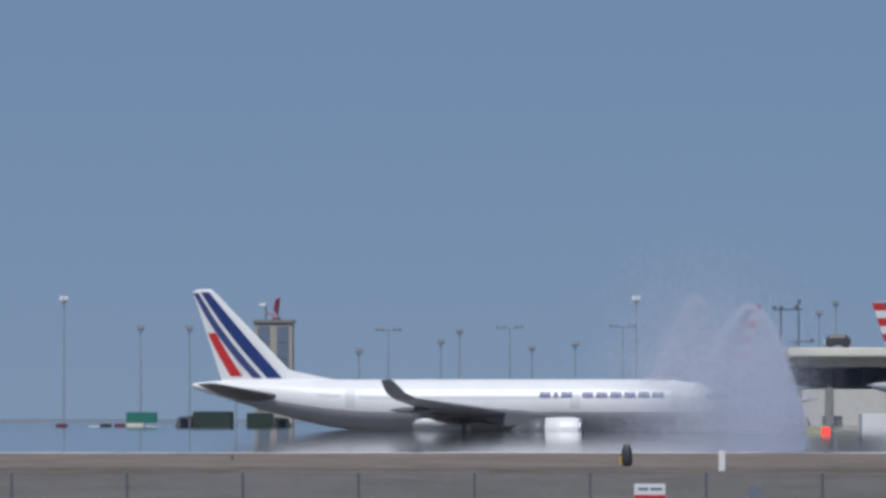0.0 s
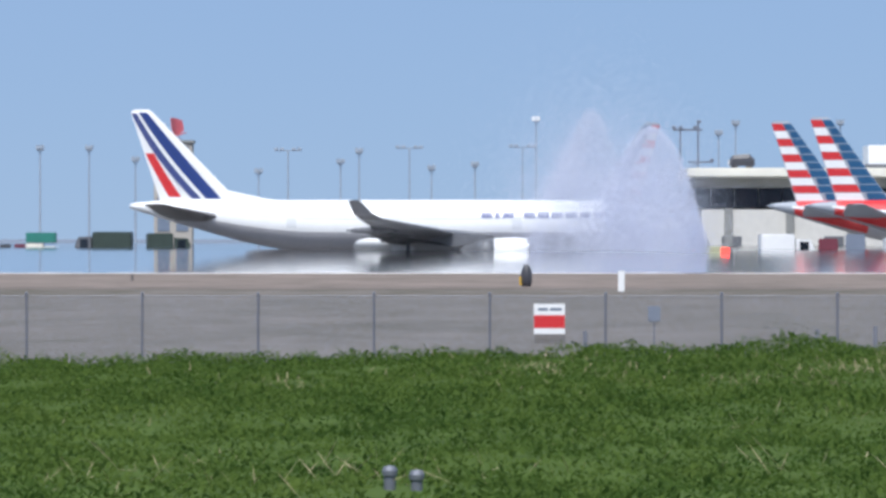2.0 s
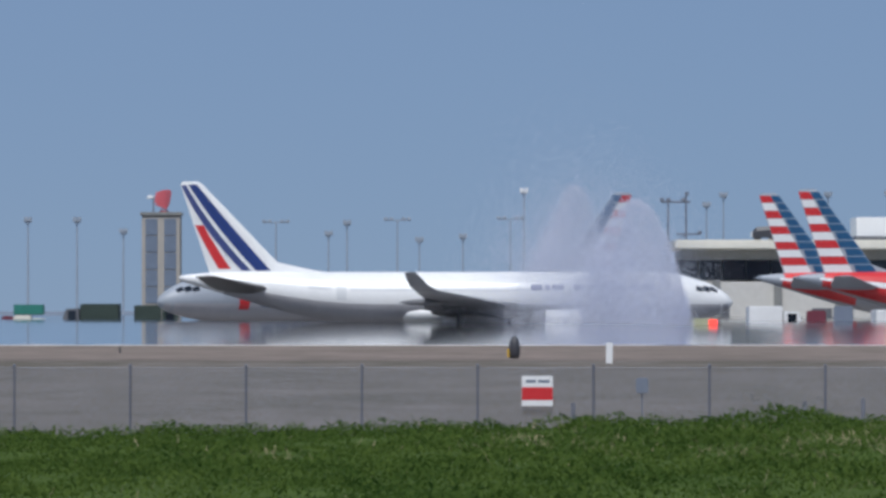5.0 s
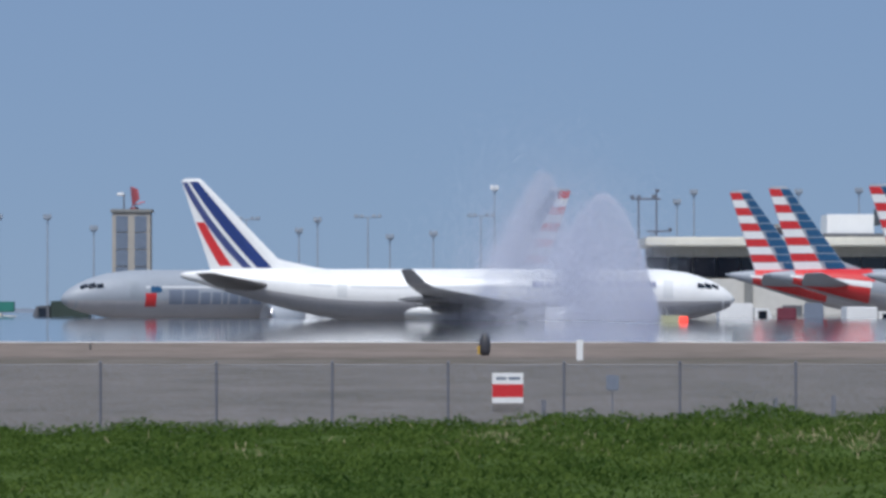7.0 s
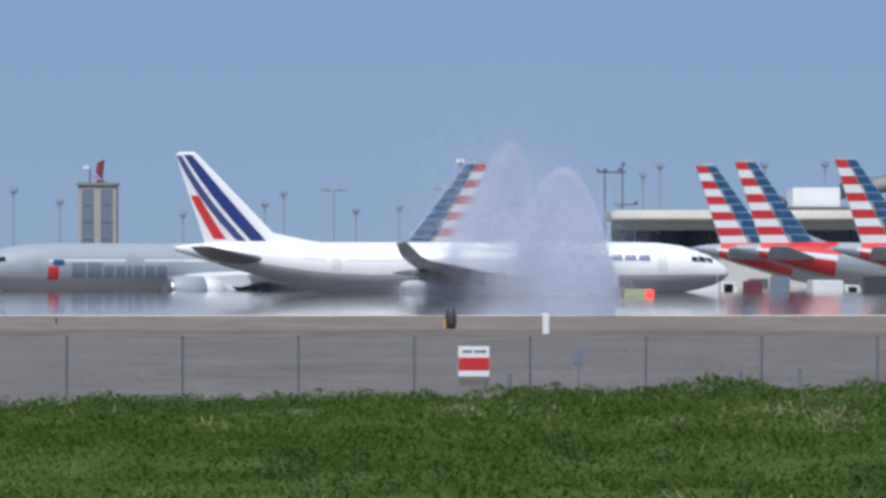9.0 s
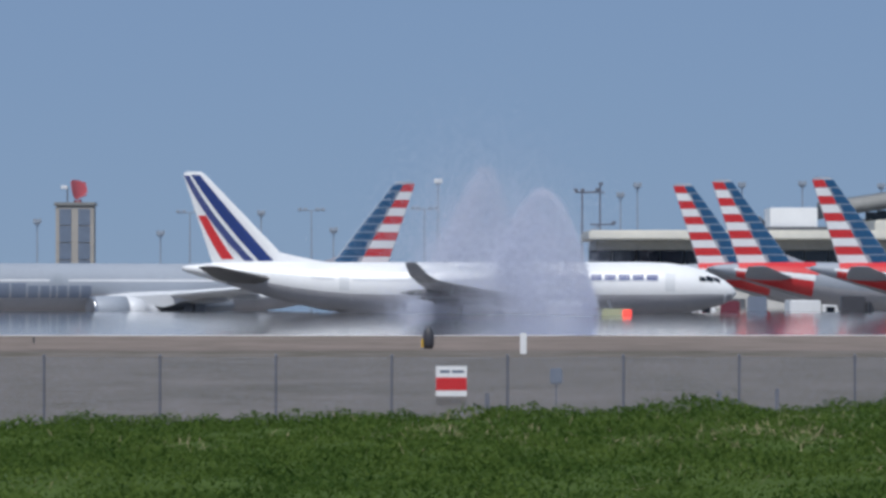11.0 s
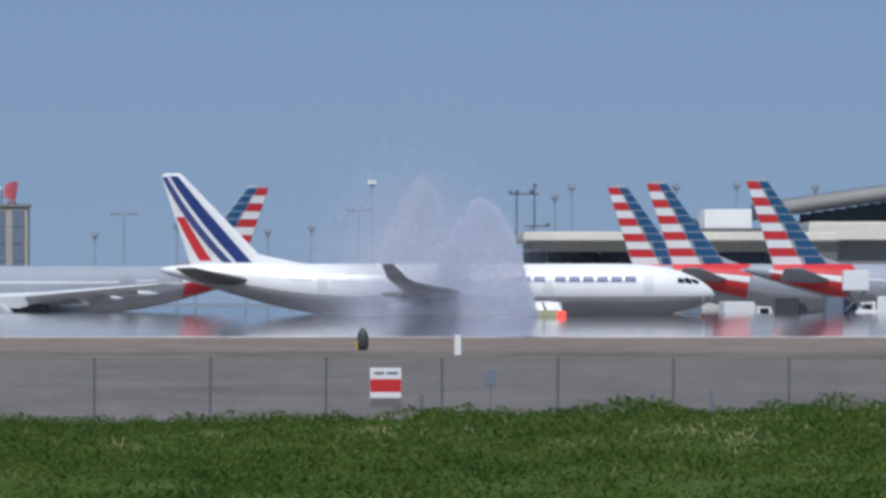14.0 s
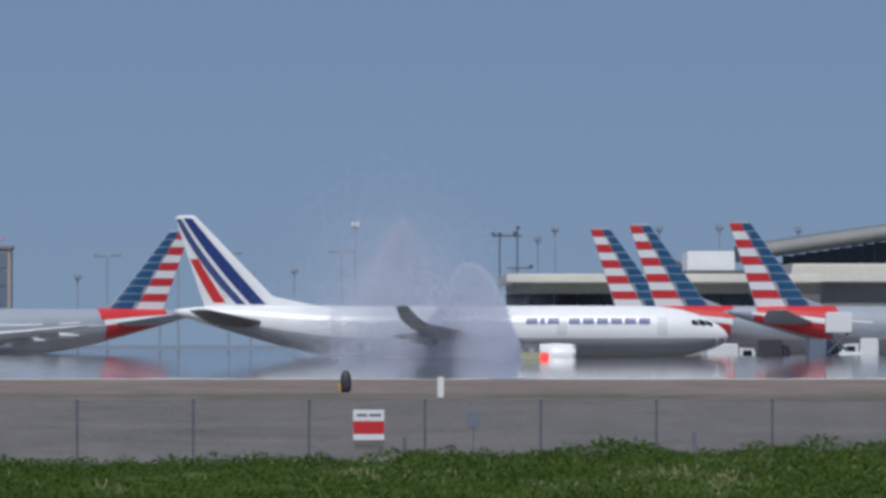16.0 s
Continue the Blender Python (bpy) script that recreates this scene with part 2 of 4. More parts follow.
def airliner(label, paint, under, k=1.0, winglets=True, engine_r=1.45, aft=0.0, sweep=0.0):
    """A twin-engined wide-body airliner, nose at the origin and facing +x."""
    top = tagged(new("airliner"), label, "airplane")
    seg = 40
    rings = [[(x, r * math.cos(i * math.tau / seg), z + r * math.sin(i * math.tau / seg)) for i in range(seg)] for x, r, z in HULL]
    body = part("fuselage", loft(rings), paint, top, smooth=True, scale=k)
    belly = [[(x - aft, 2.95 * w * math.cos(i * math.tau / 24), 3.1 + 1.4 * w * math.sin(i * math.tau / 24)) for i in range(24)]
             for x, w in ((-16.5, 0.1), (-18.0, 0.6), (-20.5, 0.92), (-26, 1.0), (-32, 0.99), (-34.4, 0.85), (-36.2, 0.5), (-37.5, 0.12))]
    part("belly_fairing", loft(belly), paint, top, "bulged pale wing-root fairing", smooth=True, scale=k)
    # shade of the hull's lower half, coloured on as a grey band
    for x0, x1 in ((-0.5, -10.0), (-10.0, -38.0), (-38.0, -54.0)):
        hull_band("underside", x0, x1, -90, -13, under, body, k, 0, 0.012, "lower fuselage with its shade put into a grey colour", n=16)
    FIN = WHITE_FIN if winglets else FLAG_FIN
    lean = (FIN[1][0] - FIN[0][0]) / (FIN[1][1] - FIN[0][1])
    part("fin", foil_panel([(FIN[0][0] - lean * 1.0, 0, FIN[0][1] - 1.0, FIN[0][2] + 0.48, 0.75), (FIN[0][0], 0, FIN[0][1], FIN[0][2], 0.75),
                            (FIN[1][0], 0, FIN[1][1], FIN[1][2], 0.3), (FIN[1][0] - 0.45, 0, FIN[1][1] + 0.32, FIN[1][2] - 0.75, 0.12)], True), paint, top, scale=k)
    part("rudder_gap", foil_panel([(-53.2, 0, 8.3, 0.09, 0.55), (-57.6, 0, 16.2, 0.06, 0.2)], True), GREY, top, scale=k)
    part("dorsal_fillet", loft([[(x, -w, 7.0), (x, 0, z), (x, w, 7.0)] for x, w, z in (((-42.0, 0.03, 7.35), (-44.6, 0.16, 7.75), (-47.6, 0.26, 8.4), (-49.2, 0.2, 8.8)) if winglets else ((-45.5, 0.03, 7.2), (-47.5, 0.16, 7.6), (-50.2, 0.2, 8.6)))]), paint, top, scale=k)
    # dark grey wings on the white airliner, pale ones on the silver
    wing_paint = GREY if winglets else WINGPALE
    for s in (-1, 1):
        # the white airliner's near tailplane is coloured dark for shade
        part("tailplane", foil_panel([(-48.4, s * 0.6, 5.6, 6.2, 1.15 if winglets else 0.7), (-50.4, s * 3.0, 6.0, 5.1, 0.85 if winglets else 0.5), (-54.6, s * 9.4, 7.0, 2.2, 0.25), (-55.2, s * 9.7, 7.03, 1.5, 0.1)]), TAILSHADE if winglets and s < 0 else paint, top, scale=k)
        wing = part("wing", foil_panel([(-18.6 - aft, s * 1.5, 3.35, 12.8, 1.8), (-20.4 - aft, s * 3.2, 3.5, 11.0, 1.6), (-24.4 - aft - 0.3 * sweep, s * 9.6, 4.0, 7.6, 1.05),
                                        (-31.0 - aft - sweep, s * 27.6, 5.3, 2.9, 0.42), (-31.8 - aft - sweep, s * 29.0, 5.5, 2.3, 0.3)]), wing_paint, top, "grey swept wing", scale=k)
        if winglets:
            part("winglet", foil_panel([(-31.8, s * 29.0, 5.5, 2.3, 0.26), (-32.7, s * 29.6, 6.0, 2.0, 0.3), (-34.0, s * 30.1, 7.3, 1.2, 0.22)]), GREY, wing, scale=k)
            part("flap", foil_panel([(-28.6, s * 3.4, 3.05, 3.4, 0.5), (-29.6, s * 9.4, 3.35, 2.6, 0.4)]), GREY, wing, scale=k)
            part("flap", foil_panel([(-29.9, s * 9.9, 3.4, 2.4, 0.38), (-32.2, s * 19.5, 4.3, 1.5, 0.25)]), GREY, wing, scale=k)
        for fx, fy, fz in ((-29.6, 7.5, 3.35), (-31.4, 13.0, 3.75), (-33.0, 18.5, 4.3)):
            fx -= aft + sweep * fy / 29
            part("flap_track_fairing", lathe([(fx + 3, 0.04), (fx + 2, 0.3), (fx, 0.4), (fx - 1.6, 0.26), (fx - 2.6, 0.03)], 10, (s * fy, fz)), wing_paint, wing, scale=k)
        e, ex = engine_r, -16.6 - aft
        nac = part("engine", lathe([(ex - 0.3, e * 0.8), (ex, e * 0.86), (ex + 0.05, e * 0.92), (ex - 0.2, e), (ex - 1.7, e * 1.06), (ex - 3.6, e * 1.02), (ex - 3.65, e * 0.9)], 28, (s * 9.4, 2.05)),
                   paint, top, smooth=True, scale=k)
        # on the white airliner the dark cowl colour also holds the wing's shade
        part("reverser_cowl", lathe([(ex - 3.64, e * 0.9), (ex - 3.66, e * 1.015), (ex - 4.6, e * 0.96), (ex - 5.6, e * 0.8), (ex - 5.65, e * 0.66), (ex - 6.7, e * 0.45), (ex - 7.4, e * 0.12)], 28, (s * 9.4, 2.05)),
             wing_paint, nac, "rear cowl and exhaust cone, darkened by paint and for wing shade", True, scale=k)
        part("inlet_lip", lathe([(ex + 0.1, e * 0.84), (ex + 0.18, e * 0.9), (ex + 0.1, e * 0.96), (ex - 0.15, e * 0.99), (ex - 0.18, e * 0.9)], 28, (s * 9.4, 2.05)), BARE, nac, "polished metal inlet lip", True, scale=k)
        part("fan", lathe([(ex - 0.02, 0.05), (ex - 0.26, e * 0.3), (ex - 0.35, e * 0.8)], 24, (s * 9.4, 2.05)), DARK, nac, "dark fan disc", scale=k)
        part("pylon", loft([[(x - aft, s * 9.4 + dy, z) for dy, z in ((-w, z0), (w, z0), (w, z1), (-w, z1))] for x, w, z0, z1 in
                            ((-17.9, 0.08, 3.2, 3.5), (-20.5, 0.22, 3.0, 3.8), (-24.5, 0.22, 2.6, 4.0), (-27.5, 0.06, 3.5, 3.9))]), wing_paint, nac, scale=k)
        wheel_set("main_gear", -29.2 - aft, s * 5.3, 0.68, 0.7, top, k)
        part("gear_door", box(-30.9 - aft, -28.6 - aft, s * 4.3 - 0.04, s * 4.3 + 0.04, 1.0, 2.7, 0.02), paint, top, scale=k)
        part("cockpit_window", hull_window_mesh(s), GLASS, body, "dark cockpit window panes", scale=k)
        for dx in (-6.6, -17.2, -41.0):
            hull_band("cabin_door", dx, dx - 1.05, -6, 36, mat_door if winglets else mat_silver_door, body, k, s, 0.012, n=3)
    wheel_set("nose_gear", -6.8, 0, 0.52, 0.3, top, k)
    for x0, x1 in ((-8.4, -16.8), (-18.9, -40.6), (-42.6, -45.0)):
        hull_band("window_band", x0, x1, 15.5, 20.5, mat_pane, body, k, 0, 0.014, n=14)
    return top, body


def hull_window_mesh(s):
    bm = bmesh.new()
    for x0, x1, a0, a1 in ((-1.75, -2.45, 36, 58), (-2.5, -3.25, 28, 50), (-3.3, -4.0, 24, 40)):
        rows = []
        for i in range(4):
            x = x0 + (x1 - x0) * i / 3
            r, z = hull_at(x)
            rows.append([bm.verts.new((x, s * (r + 0.02) * math.cos(radians(a)), z + (r + 0.02) * math.sin(radians(a)))) for a in (a0, (a0 + a1) / 2, a1)])
        for p, q in zip(rows, rows[1:]):
            for j in range(2):
                bm.faces.new((p[j], p[j + 1], q[j + 1], q[j]))
    return bm


mat_door = mat("door_outline_grey", (0.66, 0.67, 0.68), 0.4, var=0.03)
mat_silver_door = mat("silver_door", (0.33, 0.36, 0.40), 0.4, 0.2, var=0.03)
mat_pane = mat("cabin_pane", (0.70, 0.71, 0.73), 0.2, var=0.05)


def tricolour_airliner():
    top, body = airliner("white wide-body airliner with blue and red striped tail", WHITE, UNDERSHADE)
    fin_stripe("wide_blue_stripe", WHITE_FIN, (0.19, 0.26), (0.385, 0.64), 0.03, 1.0, NAVY, top, 1.0, 10)
    fin_stripe("thin_blue_stripe", WHITE_FIN, (0.45, 0.76), (0.57, 0.98), 0.03, 0.99, PALE_NAVY, top, 1.0, 10)
    fin_stripe("red_stripe", WHITE_FIN, (0.70, 0.80), (0.86, 0.975), 0.05, 0.54, RED, top, 1.0, 10)
    # plain bars for the name along the cabin roof
    x = -21.5
    for w in (1.2, 0.5, 1.2, 0.0, 1.2, 1.2, 1.2, 1.2, 1.2, 1.2):
        if w:
            hull_band("title_bar", x, x + w, 18, 32, PALE_NAVY, body, 1.0, 0, 0.02, n=3)
        x += w + 0.28 if w else 0.75
    return top


def flag_tail_airliner(k, label, ahead=0.0):
    top, body = airliner(label, SILVER, UNDERSHADE, k, False, 1.75, 2.5, 2.5)
    for i in range(5):
        v0 = 0.11 + i * 0.2
        fin_stripe("red_stripe", FLAG_FIN, (0.475, 0.475), (0.985, 0.985), v0, min(1.0, v0 + 0.095), RED, top, k, 3)
        fin_stripe("white_stripe", FLAG_FIN, (0.475, 0.475), (0.985, 0.985), v0 - 0.1, v0 - 0.005, WHITE, top, k, 3)
        for d in (-0.1, 0.0):
            fin_stripe("blue_stripe", FLAG_FIN, (0.015, 0.015), (0.465 - 0.06 * (d < 0), 0.445 - 0.06 * (d < 0)), v0 + d + 0.006, min(1.0, v0 + d + 0.092), TEAL, top, k, 3)
    hull_band("red_stripe", -47.6 + ahead, -55.6, 20, 84, RED, body, k)
    hull_band("white_stripe", -48.0 + ahead, -56.2, 0, 19, WHITE, body, k)
    hull_band("red_stripe", -48.2 + ahead, -55.9, -56, -1, RED, body, k)
    # plain shapes for the emblem and the name
    hull_band("emblem_blue", -8.9, -10.1, 6, 20, TEAL, body, k)
    hull_band("emblem_red", -8.3, -9.5, -28, 4, RED, body, k)
    x = -10.9
    for w in (1.5, 1.6, 1.1, 1.0, 0.5, 1.0, 1.1, 1.1):
        hull_band("title_bar", x, x - w, -22, 12 if w > 1.1 else 6, TITLE, body, k, n=3)
        x -= w + 0.22
    return top


# ---- ground ----
F7 = 11725.0


def across(px, dist):
    return (px - 784) * dist / F7


def upward(py, dist):
    return EYE_Z + (536 - py) * dist / F7


def smooth(a, b, t):
    t = min(1, max(0, (t - a) / (b - a)))
    return t * t * (3 - 2 * t)


def hill(x, y):
    side = max(-14, min(14, x))
    h = 2.44 + 0.022 * side + 0.06 * noise.noise((x * 0.5, y * 0.2, 0)) + 0.06 * noise.noise((x * 1.3, y * 0.45, 3))
    return h * (1 - smooth(81, 112, y)) * (1 - smooth(60, 140, abs(x)))


def hot_air_layer():
    """The hot thin air over the sunlit pavement: it lets light through from above and mirrors at a grazing view."""
    m = bpy.data.materials.new("hot_thin_air")
    m.use_nodes = True
    nt = m.node_tree
    nt.nodes.remove(nt.nodes["Principled BSDF"])
    g = nt.nodes.new("ShaderNodeBsdfGlass")
    g.inputs["IOR"].default_value, g.inputs["Roughness"].default_value = 0.997, 0.055
    nt.links.new(g.outputs[0], nt.nodes["Material Output"].inputs["Surface"])
    ys = [0, 30, 60, 90, 120, 150, 170, 185, 195] + [205 + 20 * i for i in range(24)]
    xs = [-160 + 1.6 * i for i in range(201)]
    bm = bmesh.new()
    grid = []
    for dy in ys:
        row = []
        for x in xs:
            y = 505 + dy + (9 * noise.noise((x * 0.35, 0, 51)) + 6 * noise.noise((x * 0.09, 4, 51)) if dy == 0 else 0)
            z = 1.02 + 1.23 * min(1, dy / 190) + 0.012 * noise.noise((x * 0.12, dy * 0.03, 53)) + 0.004 * noise.noise((x * 0.5, dy * 0.1, 55))
            row.append(bm.verts.new((x, y, z)))
        grid.append(row)
    for a, b in zip(grid, grid[1:]):
        for i in range(len(xs) - 1):
            bm.faces.new((a[i], a[i + 1], b[i + 1], b[i]))
    h = part("hot_air", bm, m, smooth=True)
    if h.data.polygons[0].normal.z < 0:
        h.data.flip_normals()
    h.visible_shadow = False
    tagged(h, "shimmering hot air mirroring things above the pavement", "heat haze", kind="structure")


def build_ground():
    xs = [-4500, -1500, -500, -200, -140, -100, -80, -60, -40, -28] + [-20 + 0.8 * i for i in range(51)] + [28, 40, 60, 80, 100, 140, 200, 500, 1500, 4500]
    ys = [-600, -100, 0, 20, 30] + [36 + 1.2 * i for i in range(40)] + [90, 96, 102, 108, 114, 150, 300, 600, 1000, 2000, 4600]
    bm = bmesh.new()
    grid = [[bm.verts.new((x, y, hill(x, y))) for x in xs] for y in ys]
    for a, b in zip(grid, grid[1:]):
        for i in range(len(xs) - 1):
            bm.faces.new((a[i], a[i + 1], b[i + 1], b[i]))
    g = part("ground", bm, TAN)
    tagged(g, "dry tan airfield grass reaching the horizon", "ground", kind="structure")
    g.data.materials.append(SOIL)
    for p in g.data.polygons:
        if p.center.y < 90:
            p.material_index = 1
    t = part("taxiway", box(-900, 900, 686, 722, -0.3, 0.03), ASPHALT)
    tagged(t, "dark asphalt taxiway", "taxiway", kind="structure")
    t = part("shoulder", box(-900, 900, 661, 685.99, -0.3, 0.026), CONCRETE)
    tagged(t, "pale sunlit concrete taxiway shoulder", "shoulder", kind="structure")
    v = part("verge", box(-1200, 1200, 478, 660.99, -0.3, 0.015), VERGE)
    tagged(v, "mown pinkish dry grass verge beside the taxiway", "verge", kind="structure")
    hot_air_layer()
    a = part("apron", box(-4400, 4400, 722.01, 4600, -0.3, 0.035), APRON)
    tagged(a, "smooth grey apron mirroring the sky in heat", "apron", kind="structure")


def leaf_mesh(name, pts, length, width, lean, material, label):
    """Many leaf-shaped slips in one mesh: base points, lengths, widths and leans."""
    n = len(pts)
    az = np.random.rand(n) * math.tau
    face = np.random.rand(n) * math.tau
    dirs = np.stack([np.cos(az) * np.sin(lean), np.sin(az) * np.sin(lean), np.cos(lean)], 1)
    wide = np.stack([np.cos(face), np.sin(face), np.random.rand(n) * 0.6 - 0.3], 1)
    mid = pts + dirs * (length * 0.55)[:, None]
    tip = pts + dirs * length[:, None]
    co = np.stack([pts, mid + wide * width[:, None] / 2, tip, mid - wide * width[:, None] / 2], 1).reshape(-1, 3)
    me = bpy.data.meshes.new(name)
    me.vertices.add(4 * n)
    me.vertices.foreach_set("co", co.ravel().astype(np.float32))
    me.loops.add(4 * n)
    me.loops.foreach_set("vertex_index", np.arange(4 * n, dtype=np.int32))
    me.polygons.add(n)
    me.polygons.foreach_set("loop_start", np.arange(0, 4 * n, 4, dtype=np.int32))
    me.update()
    me.validate()
    me.materials.append(material)
    return tagged(new(name, me), label, "grass", kind="stuff")


def build_grass():
    n = 380000
    x = np.random.uniform(-10, 12.5, n)
    y = 34 + 52 * np.random.rand(n)
    clump = np.array([noise.noise((a * 0.9, b * 0.35, 7)) + 0.6 * noise.noise((a * 2.6, b * 1.1, 9)) for a, b in zip(x, y)])
    z = np.array([hill(a, b) for a, b in zip(x, y)])
    clear = np.ones(n, bool)
    for px in (616, 664):
        clear &= ~((np.abs(x - across(px, 40)) < 0.12) & (y < 40.1) & (y > 36))
    x, y, z, clump = x[clear], y[clear], z[clear], clump[clear]
    n = len(x)
    tall = np.clip(0.35 + 1.5 * clump, 0.06, 2.0)
    for cx, cy in ((0.4, 62.7), (2.5, 66), (-2.1, 60), (4.4, 58), (1.3, 54)):      # rank weed clumps
        tall = tall + 1.5 * np.exp(-((x - cx) / 0.4) ** 2 - ((y - cy) / 1.3) ** 2)
    pts = np.stack([x, y, z + np.random.rand(n) ** 0.6 * 0.17 * tall], 1)
    leaf_mesh("grass", pts, (0.03 + 0.05 * np.random.rand(n)) * (0.7 + 0.5 * tall), 0.014 + 0.022 * np.random.rand(n), np.radians(35 + 50 * np.random.rand(n)), GRASS,
              "lush green spring weeds and grass on a rise")
    m = 7000
    x, y = np.random.uniform(-10, 12.5, m), 34 + 50 * np.random.rand(m)
    keep = np.array([noise.noise((a * 0.6, b * 0.25, 21)) + 0.03 * a + 0.22 * (66 < b < 77) for a, b in zip(x, y)]) > 0.26 + 0.3 * np.random.rand(m) ** 3
    x, y = x[keep], y[keep]
    z = np.array([hill(a, b) for a, b in zip(x, y)])
    m = len(x)
    leaf_mesh("dry_stalks", np.stack([x, y, z + 0.03], 1), 0.07 + 0.12 * np.random.rand(m), 0.005 + 0.006 * np.random.rand(m), np.radians(15 + 70 * np.random.rand(m)), STRAW,
              "scattered pale dry stalks among the green weeds")


def build_long_stalks():
    m = 150
    x = np.concatenate([np.random.uniform(-6, 0, m // 2), np.random.uniform(-8, 11, m - m // 2)])
    y = np.concatenate([np.random.uniform(37, 44, m // 2), np.random.uniform(38, 78, m - m // 2)])
    z = np.array([hill(a, b) for a, b in zip(x, y)])
    leaf_mesh("dry_stalks", np.stack([x, y, z + 0.06], 1), 0.12 + 0.28 * np.random.rand(m), 0.005 + 0.004 * np.random.rand(m), np.radians(40 + 45 * np.random.rand(m)), STRAW,
              "long pale fallen stalks lying over green weeds")
    m = 110
    x, y = np.random.uniform(-6.5, 3.5, m), np.random.uniform(37.4, 41.5, m)
    z = np.array([hill(a, b) for a, b in zip(x, y)])
    leaf_mesh("dry_stalks", np.stack([x, y, z + 0.10], 1), 0.10 + 0.26 * np.random.rand(m) ** 2, 0.006 + 0.004 * np.random.rand(m), np.radians(35 + 50 * np.random.rand(m)), STRAW,
              "bleached broken stems sticking out of green weeds")
    m = 700
    x, y = np.random.normal(3.9, 2.3, m), np.random.normal(67, 3.5, m)
    keep = np.array([noise.noise((a * 1.3, b * 0.5, 31)) for a, b in zip(x, y)]) > 0.05
    x, y = x[keep], y[keep]
    for px, py, n, wide in ((4.1, 64, 110, 0.15), (3.6, 65.5, 70, 0.18), (2.95, 60.5, 70, 0.14), (2.6, 64, 50, 0.26), (0.5, 68, 60, 0.22), (1.4, 62, 45, 0.17), (5.5, 63, 70, 0.26), (6.6, 61, 60, 0.17), (-1.9, 65, 35, 0.22)):
        x = np.concatenate([x, np.random.normal(px, wide, n)])
        y = np.concatenate([y, np.random.normal(py, 0.5, n)])
    m = len(x)
    z = np.array([hill(a, b) for a, b in zip(x, y)])
    leaf_mesh("dry_tufts", np.stack([x, y, z + 0.06 + 0.10 * np.random.rand(m)], 1), 0.05 + 0.09 * np.random.rand(m), 0.005 + 0.006 * np.random.rand(m), np.radians(20 + 60 * np.random.rand(m)), STRAW,
              "tufts of pale dry grass near the crest")
    m = 90000
    x, y = np.random.uniform(-30, 30, m), np.random.uniform(225, 330, m)
    keep = np.array([noise.noise((a * 0.12, b * 0.018, 41)) + 0.012 * a for a, b in zip(x, y)]) > 0.22 + 0.25 * np.random.rand(m)
    x, y = x[keep], y[keep]
    m = len(x)
    leaf_mesh("verge_weeds", np.stack([x, y, np.zeros(m)], 1), 0.03 + 0.08 * np.random.rand(m), 0.03 + 0.04 * np.random.rand(m), np.radians(55 + 32 * np.random.rand(m)), WEED,
              "low grey-green weeds scattered in the dry verge")


# ---- fence ----
FENCE_Y = 174.5


def build_fence():
    top = tagged(new("chain_link_fence"), "grey galvanised chain-link perimeter fence with steel posts", "fence")
    top.location = (0, FENCE_Y, 0)
    high = upward(643, FENCE_Y)
    gap = 205 * FENCE_Y / F7
    x0 = across(588, FENCE_Y)
    first = None
    for i in range(-6, 9):
        m = Matrix.Translation((x0 + i * gap, 0, 0))
        if first is None:
            first = part("post", tube((0, 0, -0.3), (0, 0, high), 0.031, 0.031, 10), STEEL, top)
            first.matrix_basis = m
            cap = part("post_cap", loft([[(r * math.cos(j * math.tau / 10), r * math.sin(j * math.tau / 10), z) for j in range(10)] for r, z in ((0.042, high), (0.042, high + 0.03), (0.01, high + 0.06))]), STEEL, first)
        else:
            p = shared("post", first, top, m)
            shared("post_cap", cap, p, Matrix())
    a, b = x0 - 6 * gap, x0 + 8 * gap
    for z in (high - 0.04,):
        part("tension_wire", tube((a, 0.05, z), (b, 0.05, z), 0.006, seg=6), STEEL, top)
    bm = bmesh.new()
    h = high - 0.05
    for sgn in (-1, 1):
        x = a - h
        while x < b:
            xa, xb = (x, x + h) if sgn > 0 else (x + h, x)
            w = 0.008
            vs = [bm.verts.new(p) for p in ((xa - w, 0.05 + sgn * 0.003, 0), (xa + w, 0.05 + sgn * 0.003, 0), (xb + w, 0.05 + sgn * 0.003, h), (xb - w, 0.05 + sgn * 0.003, h))]
            bm.faces.new(vs)
            x += 0.085
    tagged(part("wire_mesh", bm, WIRE, top, "diamond wire mesh"), kind="stuff")
    # notice on the fence
    s = tagged(new("warning_sign"), "white notice board with a red band on the fence", "sign")
    s.location = (across(898.5, FENCE_Y), FENCE_Y - 0.09, upward(687, FENCE_Y))
    w, hh = 0.41, 0.40
    part("board", box(-w, w, -0.012, 0.012, -hh, hh, 0.006), WHITE, s)
    part("red_band", box(-w + 0.005, w - 0.005, -0.017, -0.012, -0.24, 0.10), RED, s)
    for i, (x, l) in enumerate(((-0.3, 0.26), (0.02, 0.3))):
        part("writing_bar", box(x, x + l, -0.016, -0.012, 0.22, 0.29), BLUEGREY, s)


# ---- airport buildings ----
def slab(name, x0, x1, y0, y1, z0, z1, material, parent, bevel=0.1):
    return part(name, box(x0, x1, y0, y1, z0, z1, bevel), material, parent)


RADAR = []


